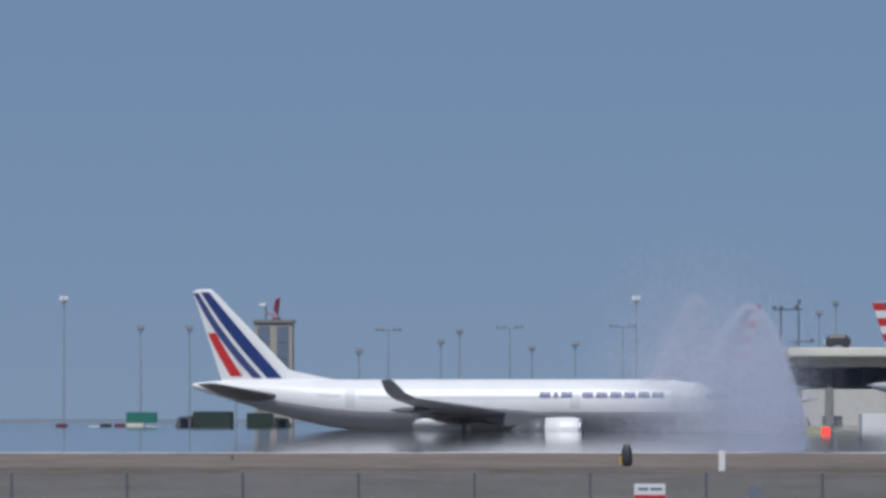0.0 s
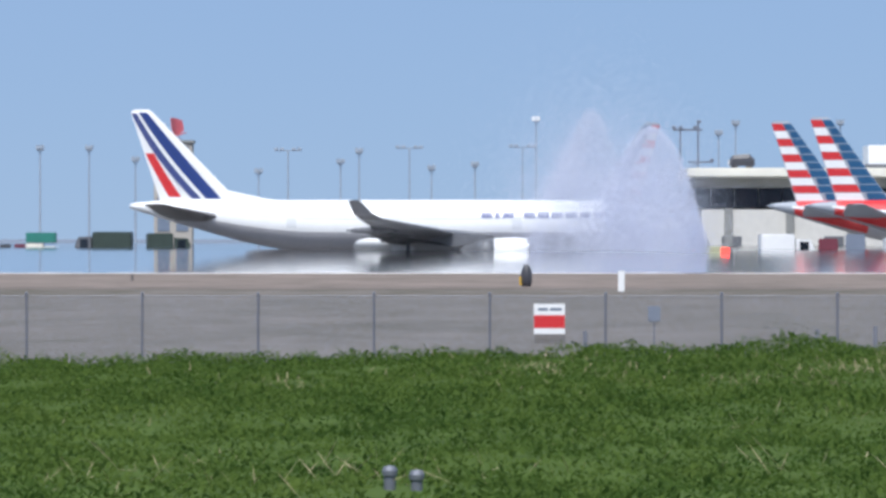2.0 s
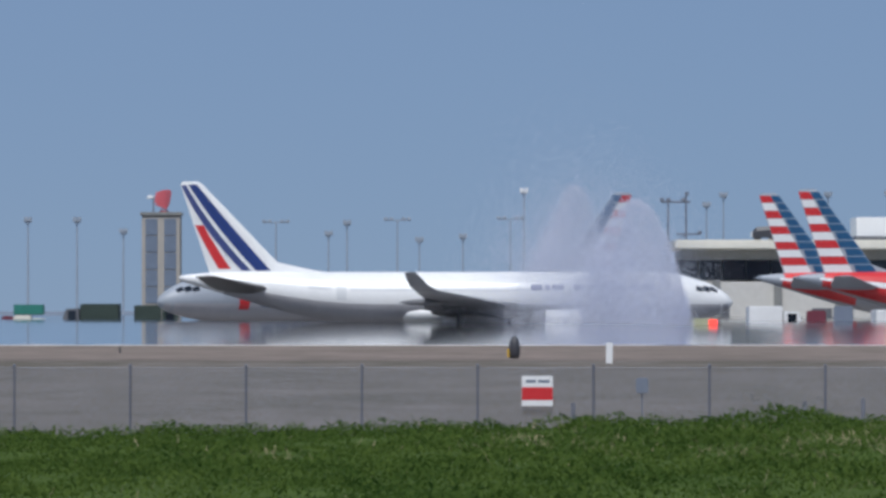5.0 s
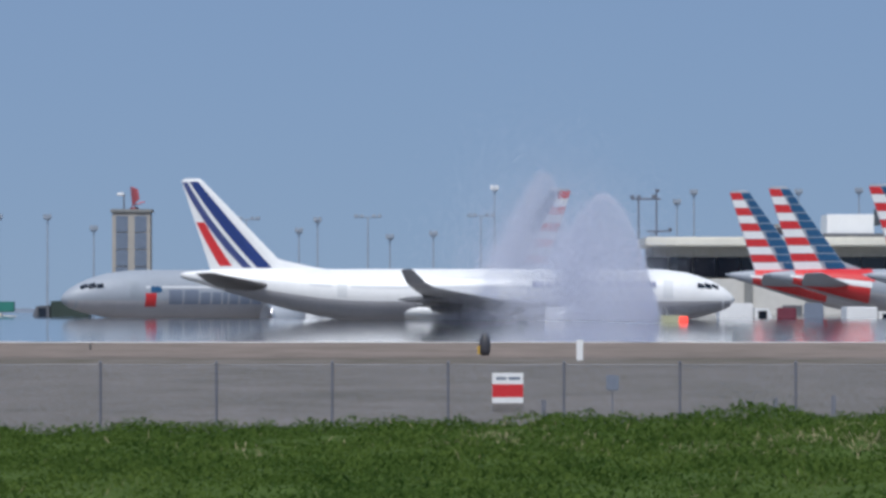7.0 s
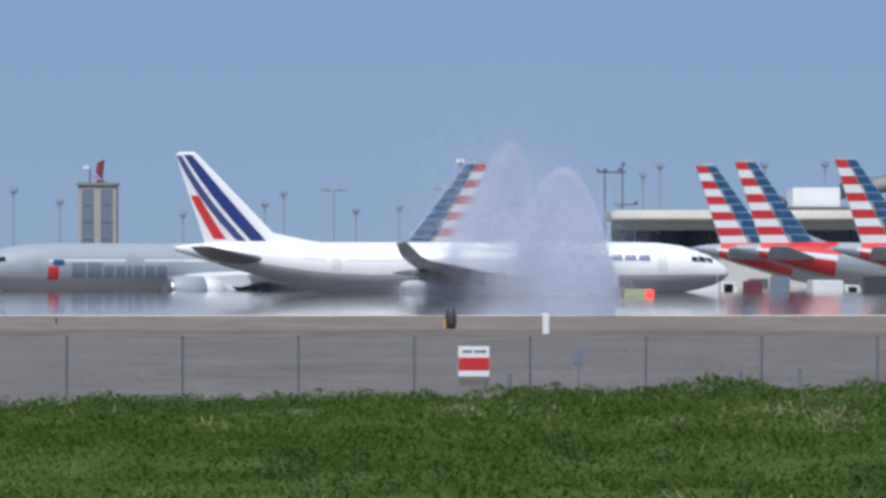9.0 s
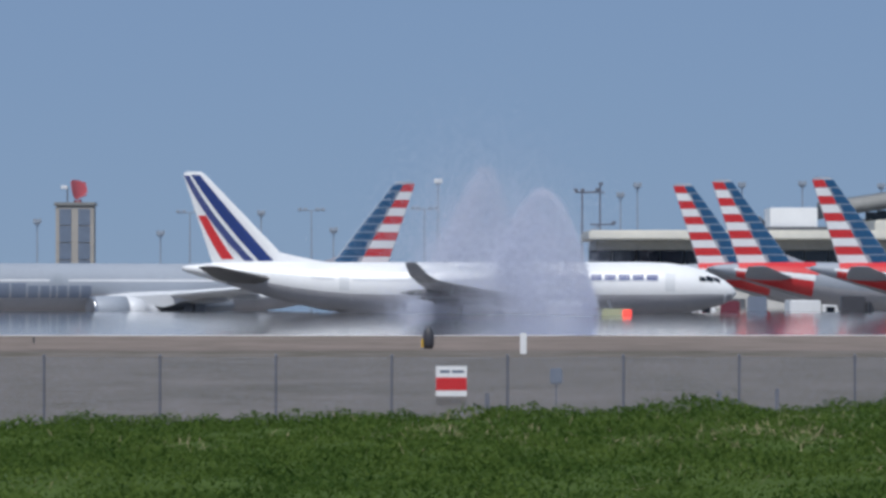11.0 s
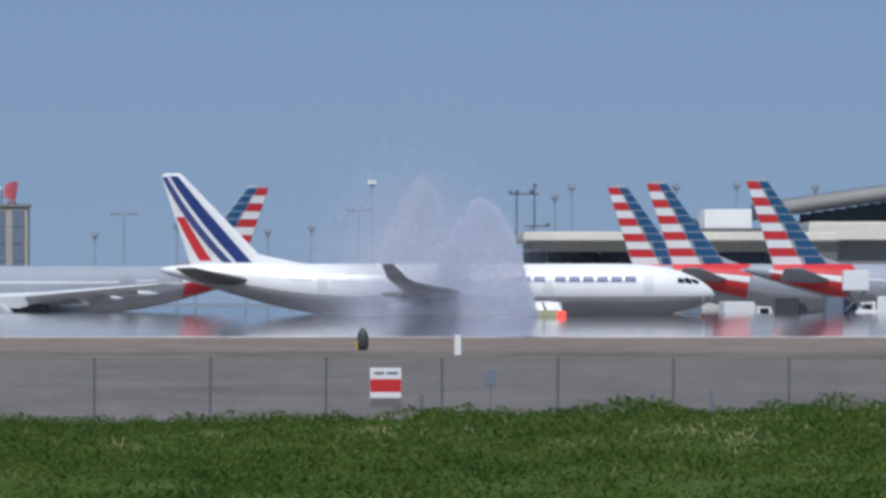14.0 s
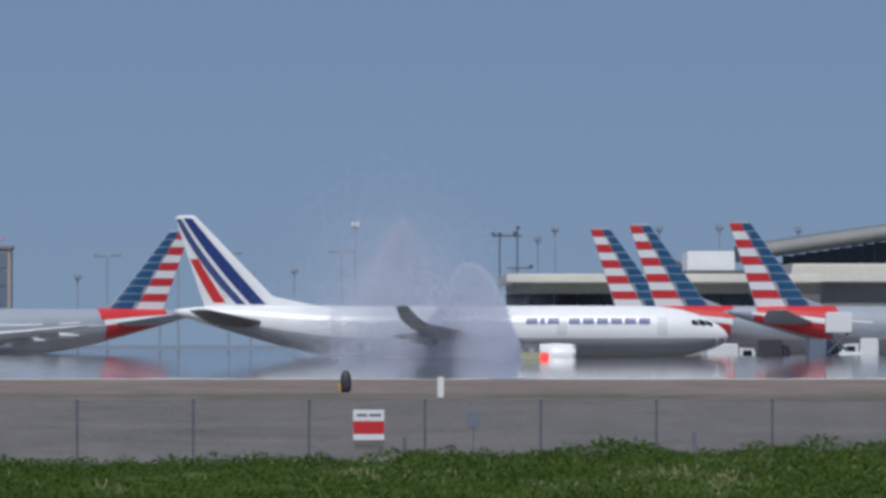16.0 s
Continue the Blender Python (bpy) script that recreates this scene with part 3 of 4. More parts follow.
def build_terminal():
    d = 1000
    t = tagged(new("terminal_building"), "low airport concourse with cream roof slab and dark windows", "building")
    xa, xb = across(1141, d), across(1700, d)
    slab("roof", xa, xb, d - 4, d + 40, upward(437, d), upward(420, d), CREAM, t, 0.25)
    slab("fascia", xa + 1.2, xb, d - 1.5, d + 38, upward(455, d), upward(437, d), SHADE, t)
    slab("wall", xa + 3, xb, d + 1.0, d + 38, 0, upward(455, d), WALL, t)
    z0, z1 = upward(491, d), upward(455, d)
    x, first = xa + 1.8, None
    while x < xb - 4:
        m = Matrix.Translation((x, d, (z0 + z1) / 2))
        if first is None:
            first = part("window", box(-1.75, 1.75, -0.6, 0.9, -(z1 - z0) / 2, (z1 - z0) / 2 - 0.05, 0.04), GLASS, t)
            first.matrix_basis = m
        else:
            shared("window", first, t, m)
        x += 3.62
    slab("ground_floor", xa + 2, xb, d - 9, d + 0.9, 0, upward(494, d), WALL, t)
    for i in range(9):
        x = xa + 5 + i * 5.1
        part("service_door", box(x, x + 3.0, d - 9.08, d - 8.95, 0.04, 3.6, 0.03), WALL if i % 3 else GREY, t)
    x, first = xa + 6, None
    while x < xb - 4:
        m = Matrix.Translation((x, d - 9.3, 0))
        if first is None:
            first = part("column", box(-0.6, 0.6, -0.5, 0.5, 0, upward(491, d), 0.08), SHADE, t)
            first.matrix_basis = m
        else:
            shared("column", first, t, m)
        x += 9.2
    slab("rooftop_block", across(1466, d), across(1550, d), d + 4, d + 20, upward(420, d), upward(379, d), WHITE, t)
    slab("rooftop_ledge", across(1462, d), across(1640, d), d + 3, d + 22, upward(420, d), upward(413, d), GREY, t)

    d = 1180
    h = tagged(new("terminal_hall"), "large terminal hall with curved grey roof and dark glazing", "building")
    xa, xb = across(1585, d), across(2250, d)
    span = xb - xa
    top = lambda s: upward(372, d) + (upward(300, d) - upward(372, d)) * math.sin(s * math.pi / 2)
    rings = []
    for i in range(25):
        s = i / 24
        x, z = xa + span * s, top(s * 0.9)
        rings.append([(x, d - 6, z - 2.2), (x, d - 6, z), (x, d + 60, z + 1), (x, d + 60, z - 2.2)])
    part("roof", loft(rings), SHADE, h, "curved brown-grey metal roof", True)
    slab("wall", xa + 3, xb - 2, d + 0.5, d + 58, 0, upward(400, d), WALL, h)
    for i in range(26):
        x0 = across(1632, d) + i * 2.05
        za, zb = upward(408, d), top((x0 - xa) / span * 0.9) - 2.3
        part("window", box(x0, x0 + 2.03, d - 0.3, d + 0.4, za, zb, 0.03), GLASS, h)
    slab("lower_roof", across(1645, 1060), across(2250, 1060), 1056, 1100, upward(436, 1060), upward(402, 1060), CREAM, h, 0.25)
    slab("lower_wall", across(1650, 1060), across(2250, 1060), 1058, 1098, 0, upward(436, 1060), SHADE, h)

    d = 1200
    w = tagged(new("control_tower"), "square tan ramp control tower with a red cab", "tower")
    cx, half = across(234, d), 3.45
    slab("shaft", cx - half, cx + half, d - half, d + half, 0, upward(377, d), BROWN, w)
    for s in (-1.7, 1.7):
        for i in range(5):
            z = 4.4 + i * 3.1
            part("window", box(cx + s - 1.1, cx + s + 1.1, d - half - 0.12, d - half + 0.1, z, z + 2.9, 0.03), BLUEGREY, w)
    slab("parapet", cx - half - 0.3, cx + half + 0.3, d - half - 0.3, d + half + 0.3, upward(377, d), upward(371, d), SHADE, w)
    part("turning_gear", tube((cx + 0.4, d, upward(371, d)), (cx + 0.4, d, upward(366, d)), 0.9, 0.6, 14), MAROON, w)
    # curved red reflector on its turning gear, wider above than below
    rings = []
    for i in range(11):
        u = i / 5 - 1
        half_w, bow = 2.5, 0.7 * (1 - u * u)
        z1, z0 = 3.6 - 0.5 * u * u, 0.1 + 1.3 * abs(u) ** 1.5
        y = 0.35 - bow
        rings.append([(u * half_w, y, z0), (u * half_w, y - 0.35, z1), (u * half_w, y - 0.22, z1), (u * half_w, y + 0.13, z0)])
    dish = part("radar_reflector", loft(rings), BRICKRED, w, "curved red radar reflector")
    dish.location = (cx + 0.4, d, upward(366, d))
    RADAR.append(dish)
    part("feed_boom", tube((0, 0, 0.3), (0, 1.9, 0.9), 0.12), BRICKRED, dish)
    part("side_antenna", box(cx - 2.7, cx - 1.5, d - 0.3, d + 0.3, upward(347, d), upward(341, d), 0.1), WHITE, w)
    part("side_antenna_pole", tube((cx - 1.5, d, upward(371, d)), (cx - 1.5, d, upward(343, d)), 0.12), GREY, w)


def light_mast(height, kind, bright):
    m = tagged(new("light_mast"), "tall grey steel apron light mast", "light mast", group="apron light masts")
    part("pole", tube((0, 0, 0), (0, 0, height), 0.24, 0.13, 8), MAST, m)
    if kind == "tee":
        part("crossarm", box(-2.6, 2.6, -0.1, 0.1, height - 0.2, height, 0.03), MAST, m)
        for x in (-2.3, -1.2, 1.2, 2.3):
            part("lamp", box(x - 0.4, x + 0.4, -0.5, 0.3, height - 0.1, height + 0.45, 0.06), MAST, m)
    else:
        part("ring", tube((0, 0, height - 0.8), (0, 0, height - 0.5), 0.55, 0.55, 12), MAST, m)
        for a in range(6):
            x, y = 0.6 * math.cos(a * math.tau / 6), 0.6 * math.sin(a * math.tau / 6)
            part("lamp", box(x - 0.22, x + 0.22, y - 0.22, y + 0.22, height - 0.5, height + 0.4, 0.05), WHITE if bright else MAST, m)
    return m


def build_masts():
    for px, up, kind, bright in ((-139, 204, "ring", True), (-3, 153, "ring", False), (84, 153, "ring", False), (166, 133, "ring", False), (384, 112, "ring", False),
                                 (436, 148, "tee", False), (529, 129, "ring", False), (562, 148, "ring", False), (651, 152, "tee", False), (690, 118, "ring", False),
                                 (767, 124, "ring", False), (851, 154, "tee", False), (875, 204, "ring", True), 
                                 (1198, 180, "ring", False), (1228, 197, "ring", False), (1413, 198, "ring", False), (1520, 200, "ring", False), (1660, 196, "ring", False)):
        d = 1300
        m = light_mast(EYE_Z + up * d / F7, kind, bright)
        m.location = (across(px, d), d, 0)


def lighting_gantry():
    d = 1300
    g = tagged(new("lighting_gantry"), "grey steel lighting gantry of two linked masts", "light mast")
    g.location = (across(1146, d), d, 0)
    h = EYE_Z + 190 * d / F7
    for x in (-1.75, 1.75):
        part("pole", tube((x, 0, 0), (x, 0, h + (0.8 if x > 0 else 0)), 0.26, 0.16, 8), STEEL, g)
    part("crossbeam", box(-3.2, 2.6, -0.12, 0.12, h - 0.9, h - 0.55, 0.03), STEEL, g)
    part("lower_beam", box(-0.2, 4.6, -0.12, 0.12, h - 7.2, h - 6.9, 0.03), STEEL, g)
    part("brace", tube((-1.7, 0, h - 9.5), (1.7, 0, h - 7.1), 0.1), STEEL, g)
    for x, z in ((-3.0, h - 0.6), (-1.7, h - 0.6), (1.2, h - 0.5), (1.9, h + 0.6), (4.4, h - 7.0)):
        part("lamp", box(x - 0.4, x + 0.4, -0.4, 0.3, z, z + 0.6, 0.06), STEEL, g)


# ---- vehicles ----
def wheels(parent, xs, half, r, k=1.0):
    for x in xs:
        for s in (-1, 1):
            part("wheel", tube((x, s * (half - 0.35), r), (x, s * half, r), r, r, 18), RUBBER, parent)


def truck(label, name, category, body_mat, cab_mat, length, width, height, cab=2.2):
    t = tagged(new(name), label, category)
    l = length / 2
    part("chassis", box(-l, l, -width / 2 + 0.2, width / 2 - 0.2, 0.55, 0.95, 0.05), DARK, t)
    part("body", box(-l, l - cab - 0.15, -width / 2, width / 2, 0.95, height, 0.12), body_mat, t)
    c = part("cab", loft([[(l - cab, y, z) for y, z in ((-width / 2, 0.7), (width / 2, 0.7), (width / 2, height * 0.86), (-width / 2, height * 0.86))],
                          [(l - 0.5, y, z) for y, z in ((-width / 2, 0.7), (width / 2, 0.7), (width / 2 - 0.1, height * 0.84), (-width / 2 + 0.1, height * 0.84))],
                          [(l, y, z) for y, z in ((-width / 2 + 0.1, 0.7), (width / 2 - 0.1, 0.7), (width / 2 - 0.15, height * 0.5), (-width / 2 + 0.15, height * 0.5))]]), cab_mat, t)
    for s in (-1, 1):
        part("side_window", box(l - cab + 0.4, l - 0.75, s * width / 2 - 0.02, s * width / 2 + 0.02, height * 0.52, height * 0.78), GLASS, c)
    part("windscreen", loft([[(l - 0.44, y, height * 0.8) for y in (-width / 2 + 0.25, width / 2 - 0.25)] + [(l - 0.40, y, height * 0.8) for y in (width / 2 - 0.25, -width / 2 + 0.25)],
                             [(l - 0.02, y, height * 0.53) for y in (-width / 2 + 0.25, width / 2 - 0.25)] + [(l + 0.02, y, height * 0.53) for y in (width / 2 - 0.25, -width / 2 + 0.25)]]), GLASS, c)
    wheels(t, (-l + 1.2, l - 1.2) if length < 8 else (-l + 1.2, -l + 2.7, l - 1.5), width / 2, 0.5)
    return t


def fire_truck():
    t = truck("lime-yellow airport fire truck with red beacons spraying water", "fire_truck", "fire truck", LIME, OLIVE, 7.0, 3.0, 2.7, 2.2)
    part("roof_turret", tube((0.6, 0, 2.6), (2.8, 0, 3.5), 0.16, 0.1), GREY, t)
    for y in (-1.2, 1.2):
        part("beacon", box(1.6, 2.1, y - 0.25, y + 0.25, 2.2, 2.6, 0.06), BEACON, t, "glowing red beacon")
    part("warning_lamp", box(3.48, 3.54, -1.2, 1.2, 0.9, 1.2, 0.02), BEACON, t, "glowing red lamp bar")
    part("warning_lamp", box(-3.58, -3.5, -1.48, -0.6, 0.9, 2.6, 0.02), BEACON, t, "glowing red lamp panel")
    return t


def build_vehicles():
    f = fire_truck()
    f.matrix_basis = pose(across(1183, 672), 672, 0, 0, 0, 96)
    copy_thing(f, pose(across(1000, 748), 748, 0.04, 0, 0, -100))
    d = 862
    a = truck("dark green fuel truck on the apron", "fuel_truck", "truck", OLIVE, GREY, 7.4, 2.5, 4.2)
    a.matrix_basis = pose(across(110, d), d, 0.04, 0, 0, 175)
    a = truck("dark green box truck on the apron", "box_truck", "truck", OLIVE, OLIVE, 5.8, 2.5, 4.0)
    a.matrix_basis = pose(across(225, d), d, 0.04, 0, 0, 5)
    a = truck("teal and cream catering truck on the apron", "catering_truck", "truck", CREAM, CREAM, 4.6, 2.4, 2.7)
    a.matrix_basis = pose(across(4, d), d, 0.04, 0, 0, 0)
    part("lift_box", box(-2.3, 1.6, -1.2, 1.2, 2.75, 4.1, 0.1), GREEN, a, "teal green box")
    a = truck("white service van on the apron", "service_van", "van", WHITE, WHITE, 4.8, 2.0, 2.3)
    a.matrix_basis = pose(across(-95, d), d, 0.04, 0, 0, 180)
    for px, c in ((-142, MAROON), (-64, DARK), (-38, MAROON)):
        b = truck("small dark baggage tug on the apron", "baggage_tug", "tug", c, c, 2.4, 1.5, 2.6, 1.0)
        b.matrix_basis = pose(across(px, d), d, 0.04, 0, 0, 90)
    d = 752
    for px, c, ln, high, turn in ((1318, WHITE, 6.2, 3.9, 8), (1538, WHITE, 6.0, 3.5, 14), (1768, WHITE, 4.4, 4.1, 172)):
        b = truck("white ground service truck beside the parked aircraft", "service_truck", "truck", c, WHITE, ln, 2.4, high)
        b.matrix_basis = pose(across(px, d), d, 0.04, 0, 0, turn)
    # vehicles added to stand for unidentified dark upright shapes under the tails
    for px, c, high, label in ((1392, MAROON, 3.4, "dark maroon vehicle added for a dark shape beside the parked aircraft"), (1440, TITLE, 3.9, "slate blue vehicle added for a dark shape beside the parked aircraft"),
                               (1618, DARK, 3.9, "dark grey vehicle added for a dark shape beside the parked aircraft"), (1706, TITLE, 4.0, "slate blue vehicle added for a dark shape beside the parked aircraft")):
        b = truck(label, "cargo_loader", "loader", c, c, 2.6 if px < 1500 else 3.8, 2.2, high, 1.0)
        b.matrix_basis = pose(across(px, d - 6), d - 6, 0.04, 0, 0, 86 if px < 1500 else 4)
    a = truck("white catering truck with its box lifted to a parked aircraft", "catering_truck", "truck", WHITE, WHITE, 5.2, 2.4, 2.6)
    a.matrix_basis = pose(across(1735, 742), 742, 0.04, 0, 0, 178)
    part("lift_box", box(-1.2, 1.7, -1.2, 1.2, 4.7, 7.0, 0.1), WHITE, a, "raised white box")
    for x in (-0.9, 1.4):
        part("lift_arm", tube((x, -0.9, 2.5), (0.5 - x, -0.9, 4.75), 0.12), GREY, a)
        part("lift_arm", tube((x, 0.9, 2.5), (0.5 - x, 0.9, 4.75), 0.12), GREY, a)


def rail_car():
    c = tagged(new("rail_car"), "small dark rail car on the concourse roof", "rail car")
    part("body", loft([[(x, y, z) for y, z in ((-1.2, 0.3), (1.2, 0.3), (1.2, h * 0.7), (0.8, h), (-0.8, h), (-1.2, h * 0.7))] for x, h in ((-1.9, 1.2), (-1.3, 1.9), (1.1, 2.1), (1.9, 1.3))]), DARK, c)
    part("nose_panel", box(-2.05, -1.85, -0.9, 0.9, 0.4, 1.2, 0.05), WHITE, c)
    for x in (-1.1, 1.1):
        part("bogie", box(x - 0.5, x + 0.5, -1.0, 1.0, 0.0, 0.35, 0.04), DARK, c)
    return c


# ---- field markers ----
def build_markers():
    m = tagged(new("field_marker"), "dark weathered field marker barrel with yellow side", "marker")
    m.location = (across(858, 500), 500, 0)
    prof = [(0, 0.30), (0.3, 0.42), (0.9, 0.44), (1.3, 0.36), (1.62, 0.20), (1.7, 0.08)]
    part("drum", loft([[(r * math.cos(i * math.tau / 14), r * math.sin(i * math.tau / 14), z) for i in range(14)] for z, r in prof]), DARK, m, smooth=True)
    part("side_panel", box(-0.55, -0.36, -0.2, 0.2, 0.1, 0.75, 0.03), YELLOW, m, "yellow panel")
    w = tagged(new("marker_post"), "white airfield marker post in dry grass", "marker")
    w.location = (across(1026, 455), 455, 0)
    part("post", box(-0.22, 0.22, -0.05, 0.05, 0, 1.45, 0.04), WHITE, w)
    part("stake", tube((0.1, 0.1, 0), (0.1, 0.1, 1.6), 0.04), GREY, w)
    s = tagged(new("stub_post"), "short dark stake in dry grass", "marker")
    s.location = (across(160, 560), 560, 0)
    part("stake", tube((0, 0, 0), (0, 0, 0.55), 0.09, 0.07), DARK, s)
    b = tagged(new("equipment_box"), "small blue-grey equipment cabinet behind the fence", "cabinet")
    b.location = (across(1084, 215), 215, 0)
    part("cabinet", box(-0.2, 0.2, -0.15, 0.15, 1.15, 1.65, 0.03), BLUEGREY, b)
    part("leg", tube((0, 0, 0), (0, 0, 1.15), 0.03), STEEL, b)
    for px, py in ((962, 708), (1475, 700), (1372, 705)):
        p = tagged(new("stub_post"), "short steel stake beside the fence", "marker")
        p.location = (across(px, 178), 178, 0)
        part("stake", tube((0, 0, 0), (0, 0, upward(py, 178)), 0.06), STEEL, p)
    for px, top in ((616, 2.60), (664, 2.575)):
        p = tagged(new("pipe_bollard"), "short grey steel pipe with a domed cap in weeds", "bollard")
        x = across(px, 40)
        p.location = (x, 40, hill(x, 40) - 0.05)
        h = top - hill(x, 40) + 0.05
        part("pipe", tube((0, 0, 0), (0, 0, h - 0.06), 0.036, 0.036, 16), STEEL, p)
        part("cap", loft([[(r * math.cos(i * math.tau / 16), r * math.sin(i * math.tau / 16), h + z) for i in range(16)] for r, z in ((0.045, -0.06), (0.047, -0.03), (0.035, -0.005), (0.012, 0.0))]), STEEL, p)


# ---- water ----
def drops(name, pts, size, label, origin):
    """Tiny three-cornered drops in one mesh."""
    n = len(pts)
    a = np.random.normal(size=(n, 3))
    b = np.random.normal(size=(n, 3))
    a /= np.linalg.norm(a, axis=1)[:, None]
    b -= a * np.sum(a * b, axis=1)[:, None]
    b /= np.linalg.norm(b, axis=1)[:, None]
    c = pts - np.array(origin)
    corners = [c + (a * math.cos(q) + b * math.sin(q)) * size[:, None] for q in (0, math.tau / 3, 2 * math.tau / 3)]
    me = bpy.data.meshes.new(name)
    me.vertices.add(3 * n)
    me.vertices.foreach_set("co", np.stack(corners, 1).reshape(-1).astype(np.float32))
    me.loops.add(3 * n)
    me.loops.foreach_set("vertex_index", np.arange(3 * n, dtype=np.int32))
    me.polygons.add(n)
    me.polygons.foreach_set("loop_start", np.arange(0, 3 * n, 3, dtype=np.int32))
    me.update()
    me.materials.append(WATER)
    ob = tagged(new(name, me), label, "water", kind="stuff")
    ob.location = origin
    return ob


def wisps(pts):
    """Thins the drops out in streaks."""
    cells = np.array([[noise.noise((i * 0.22, j * 0.09, 5)) + 0.7 * noise.noise((i * 0.55, j * 0.2, 8)) for j in range(80)] for i in range(160)])
    i = np.clip(((pts[:, 0] + 5) * 4 + 0.9 * pts[:, 2]).astype(int), 0, 159)
    j = np.clip((pts[:, 2] * 4).astype(int), 0, 79)
    return pts[np.random.rand(len(pts)) < 0.86 + 0.30 * cells[i, j]]


def arc_spray(n, p0, peak, p1, spread, wind, fill, crest=0.5, ease=2.0):
    """Drops thrown along an arc from p0 over peak to p1, and falling from it; wind carries the falling ones along x."""
    p0, peak, p1 = (np.array(p) for p in (p0, peak, p1))
    s = np.random.rand(n)
    base = p0 + (p1 - p0) * s[:, None]
    hump = np.where(s < crest, 1 - ((crest - s) / crest) ** 2, 1 - (np.maximum(0, s - crest) / (1 - crest)) ** ease)
    z = base[:, 2] + (peak[2] - (p0[2] + p1[2]) / 2) * hump
    fall = np.where(np.random.rand(n) < fill, np.random.rand(n) ** 0.8, 0.02 * np.random.rand(n))
    zz = z * (1 - fall)
    g = np.random.normal(size=(n, 3)) * spread * ((0.3 + fall) * (0.55 + 0.9 * s))[:, None]
    pts = np.stack([base[:, 0] + wind * fall * z / 10 + g[:, 0], base[:, 1] + g[:, 1], np.maximum(0.15, zz + 0.6 * g[:, 2])], 1)
    return wisps(pts)


def build_water():
    ax = lambda px: across(px, 690)
    near = arc_spray(660000, (ax(1152), 657, 3.2), (0, 0, 14.9), (ax(935), 722, 1.0), 0.9, -0.8, 0.96, 0.40, 1.35)
    far = arc_spray(700000, (ax(1045), 746, 3.0), (0, 0, 18.0), (ax(835), 690, 1.0), 1.6, -2.6, 0.985, 0.36, 1.2)
    m = 660000
    mist = np.stack([np.random.normal(ax(1005), 4.4, m), np.random.normal(695, 12, m), 0.15 + np.abs(np.random.normal(0, 6.8, m))], 1)
    drift = np.arange(m) < m // 4
    mist[drift, 0] += ax(925) - ax(1005)
    mist[drift, 2] *= 1.25
    mist = wisps(mist)
    m = len(mist)
    size = lambda n: 0.022 + 0.019 * np.random.rand(n)
    return (drops("water_jet", near, size(len(near)), "grey-white arch of fire-hose water over the taxiway", (ax(1050), 657, 0)),
            drops("water_jet", far, size(len(far)), "tall thin plume of fire-hose water with mist", (ax(985), 746, 0)),
            drops("water_mist", mist, size(m), "pale drifting water mist over the taxiway", (ax(1010), 700, 0)))


# ---- bird ----
def swallow():
    b = tagged(new("bird"), "small dark swallow in flight", "bird")
    part("body", lathe([(0.085, 0.004), (0.075, 0.012), (0.05, 0.018), (0.0, 0.02), (-0.05, 0.012), (-0.07, 0.004)], 10), BIRD, b, smooth=True)
    for s in (-1, 1):
        part("wing", foil_panel([(0.045, s * 0.01, 0.005, 0.055, 0.008), (0.02, s * 0.05, -0.035, 0.05, 0.006), (-0.045, s * 0.085, -0.085, 0.014, 0.003)]), BIRD, b)
        part("tail_feather", foil_panel([(-0.06, s * 0.004, 0, 0.05, 0.005), (-0.085, s * 0.02, 0.0, 0.03, 0.003)]), BIRD, b)
    return b


def settle(thing):
    """Sets a built thing's origin on the ground under its middle."""
    xs = [(c.matrix_basis @ v.co) for c in thing.children for v in c.data.vertices]
    mid = Vector((sum(v.x for v in xs) / len(xs), sum(v.y for v in xs) / len(xs), 0))
    thing.location = mid
    for c in thing.children:
        c.location = c.location - mid


# ---- the place ----
build_ground()
build_grass()
build_long_stalks()
build_fence()
build_terminal()
for thing in [o for o in scene.objects if o.name in ("terminal_building", "terminal_hall", "control_tower")]:
    settle(thing)
build_masts()
lighting_gantry()
build_vehicles()
build_markers()
airliner_white = tricolour_airliner()
airliner_taxiing = flag_tail_airliner(1.0, "silver wide-body airliner with flag-striped tail, taxiing")
airliner_taxiing.scale = (1.13, 1.026, 1.026)
PARKED = ((1291, 890, 1.115), (1360, 829, 1.083), (1537, 770, 1.04))
for px, d, k in PARKED:
    p = flag_tail_airliner(k, "parked silver airliner with red, white and blue striped tail", 1.2)
    h = 12
    tagged(p, group="parked airliners")
    p.matrix_basis = pose(across(px, d) + 58.6 * k * math.cos(radians(h)), d + 58.6 * k * math.sin(radians(h)), 0.035, 0, 0, h)
jet_near, jet_far, mist = build_water()
bird = swallow()
car = rail_car()


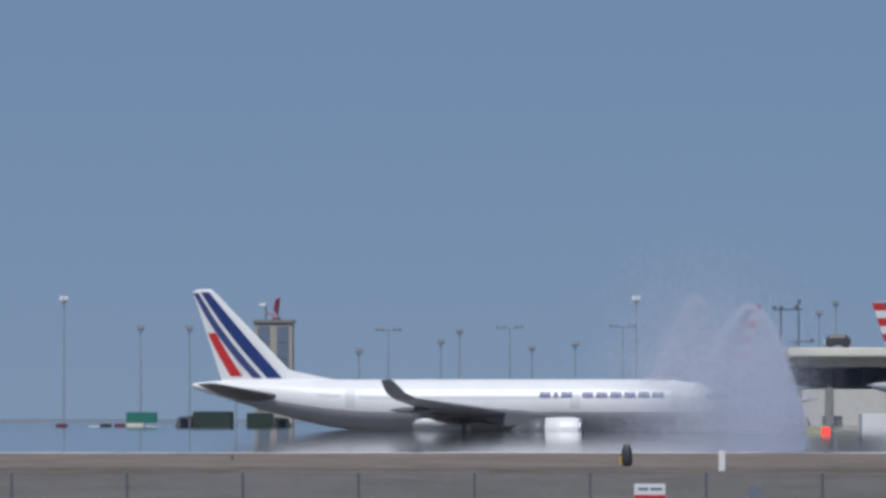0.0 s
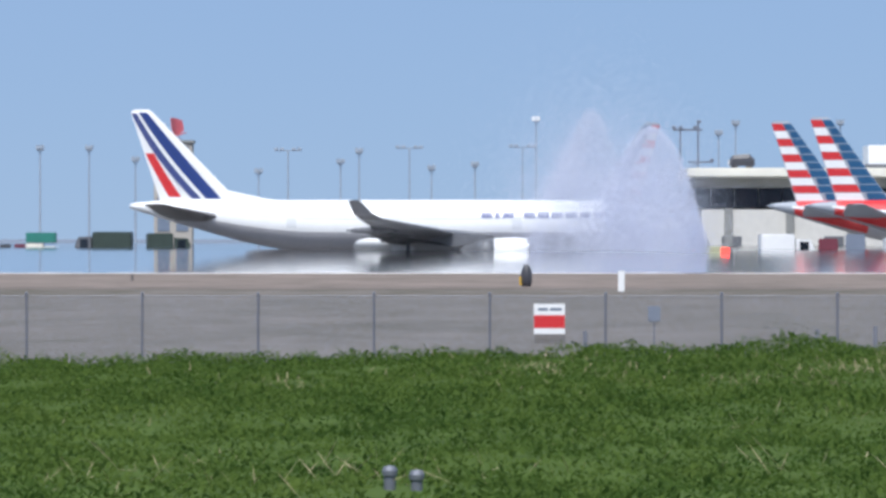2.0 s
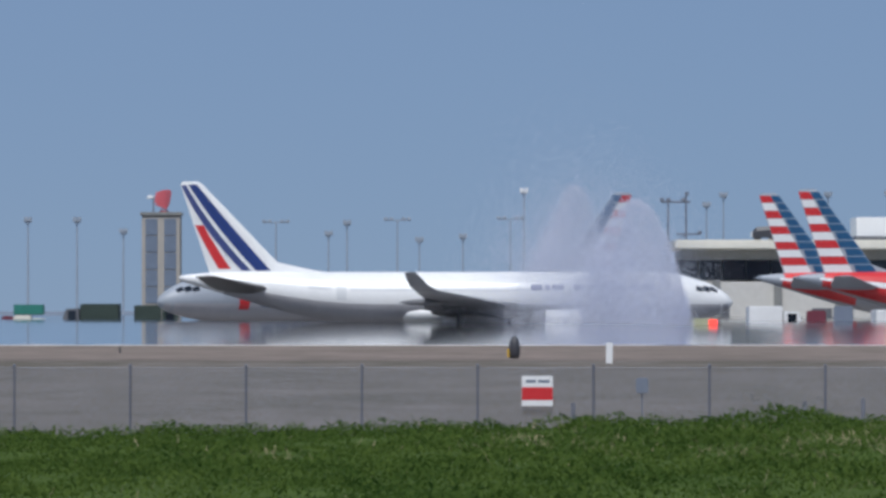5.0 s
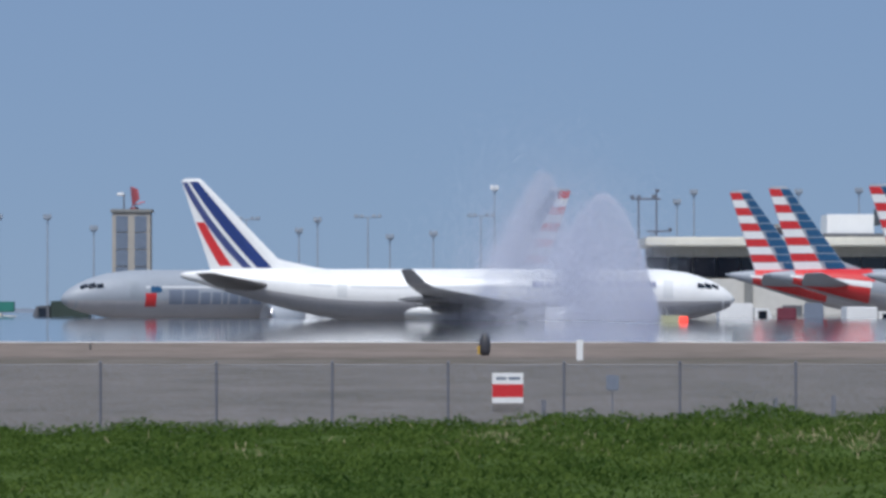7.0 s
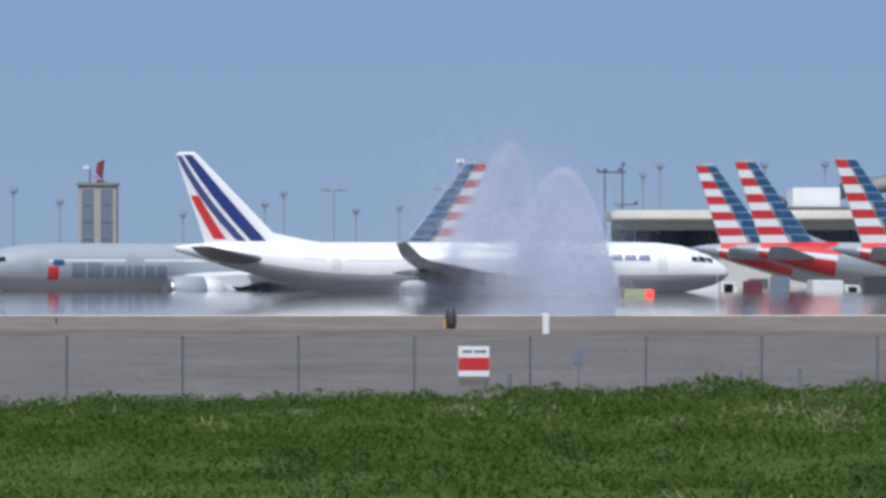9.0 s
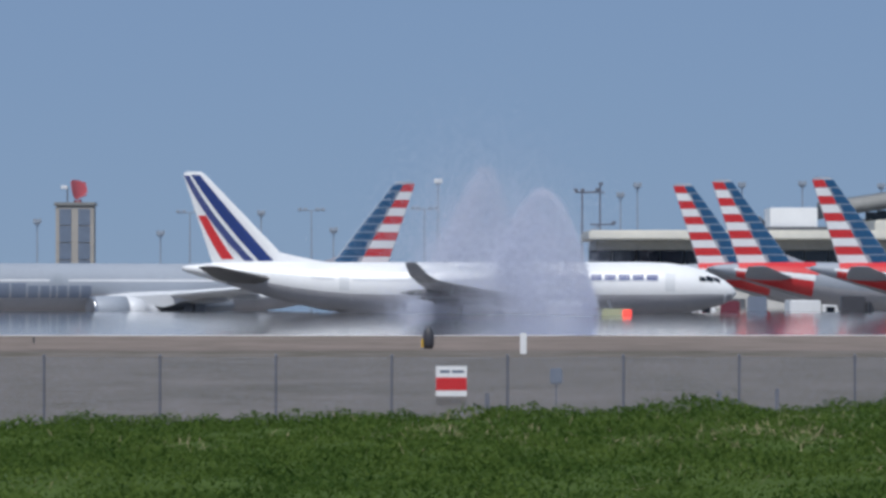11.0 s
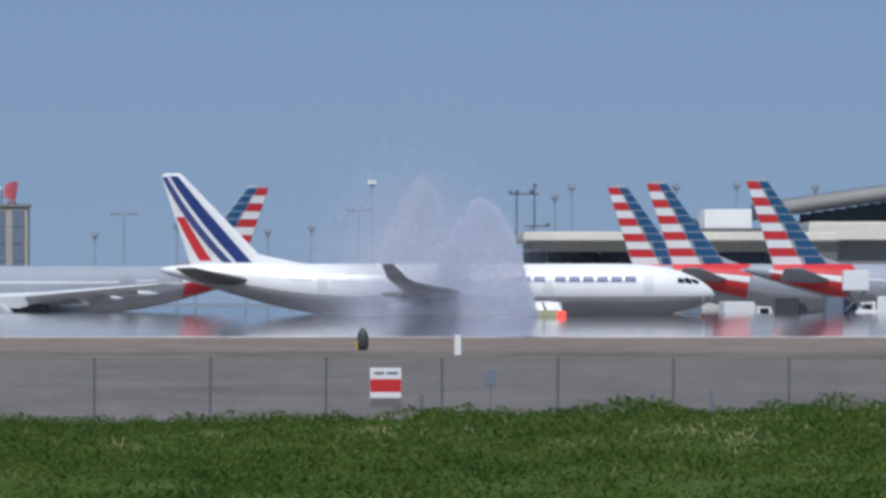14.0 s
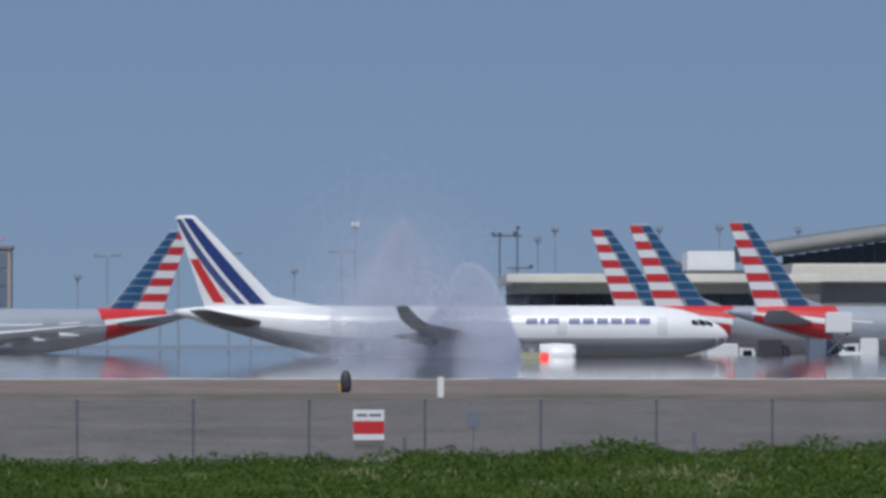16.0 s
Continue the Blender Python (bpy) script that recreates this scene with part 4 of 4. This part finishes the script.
def motions():
    # white airliner rolling to the right: seconds, fin tip offset
    rows = []
    for t, r, turn in ((0, -745, -4.6), (1, -713, -1.6), (2, -677, 0.5), (3, -642, 1.6), (3.5, -624, 1.7), (6, -536, 0.6), (7, -513, 0.1), (8, -488, 0), (9, -463, 0), (11.5, -396, 0), (12.5, -369, 0), (13.5, -344, -0.4),
                       (14.5, -320, -0.8), (15, -308, -0.9), (16, -277, -0.9)):
        c, n = math.cos(radians(turn)), math.sin(radians(turn))
        rows.append((t, pose((49 + r) / 16.75 + 58.6 * c, 702 + 58.6 * n, 0.03, 0, 0, turn)))
    walk(airliner_white, rows)
    rows = []
    for t, px, y, h in ((0, 1096, 822, 46), (2, 1094, 812, 42), (3.5, 1086, 804, 38), (6, 1042, 793, 30), (7, 1010, 789, 27), (8, 968, 787, 25), (9, 922, 787, 24), (11.5, 812, 789, 23),
                        (12.5, 767, 792, 23), (14.5, 664, 810, 22), (16, 582, 822, 22)):
        rows.append((t, pose(across(px, y) - 66.2 * math.cos(radians(h)), y - 66.2 * math.sin(radians(h)), 0.035, 0, 0, 180 + h)))
    walk(airliner_taxiing, rows)
    x, y = jet_near.location.x, jet_near.location.y
    walk(jet_near, [(t, pose(x + dx, y, 0, -lean, 0, 0)) for t, dx, lean in ((0, 0, 0), (2, 0.2, 0.5), (3.5, 0.0, 1), (6, -0.3, 0.3), (7.5, -0.6, 0), (9, -1.1, 0.3), (11.5, -0.9, 0.6), (12.5, -0.8, 0.8), (14.5, -0.5, 3.5), (16, -0.4, 8))])
    x, y = jet_far.location.x, jet_far.location.y
    walk(jet_far, [(t, pose(x + dx, y, 0, lean, 0, 0)) for t, dx, lean in ((0, 1.0, 4), (1.5, 0.7, 2), (3.5, 0.3, 4), (6, 0, 1.5), (7, 0, 0), (8, -0.2, 1), (9, 0, -1), (11.5, -0.3, 1), (13.5, 0, 2), (14.5, -0.2, 4), (16, -0.4, 3))])
    x, y = mist.location.x, mist.location.y
    walk(mist, [(t, pose(x + dx, y, 0)) for t, dx in ((0, 1.6), (3.5, 1.0), (6, 0.5), (9, 0.0), (12.5, -0.9), (16, -1.6))])
    # the radar reflector turns once in 4.55 s
    dish = RADAR[0]
    at = dish.location.copy()
    walk(dish, [(i * 0.5, pose(at.x, at.y, at.z, 0, 0, 90 + 360 * i * 0.5 / 4.55)) for i in range(33)])
    z = upward(420, 1000) + 0.01
    walk(car, [(t, pose(across(px, 1000), 998, z)) for t, px in ((0, 1230), (2, 1238), (3.5, 1257), (5, 1300), (6, 1340), (7, 1385), (8, 1422), (9, 1430), (16, 1430))])
    # the swallow crosses the view once, climbing
    walk(bird, [(t, pose(bx, 39, bz, 15, -12, 180)) for t, bx, bz in ((0, 72.4, 3.6), (5.9, 5.95, 4.1), (6.2, 2.57, 4.66), (6.3, 1.44, 4.90), (6.4, 0.31, 5.27), (6.5, -0.80, 5.54), (7, -6.4, 7.4), (9, -29, 11), (16, -108, 18))])


motions()
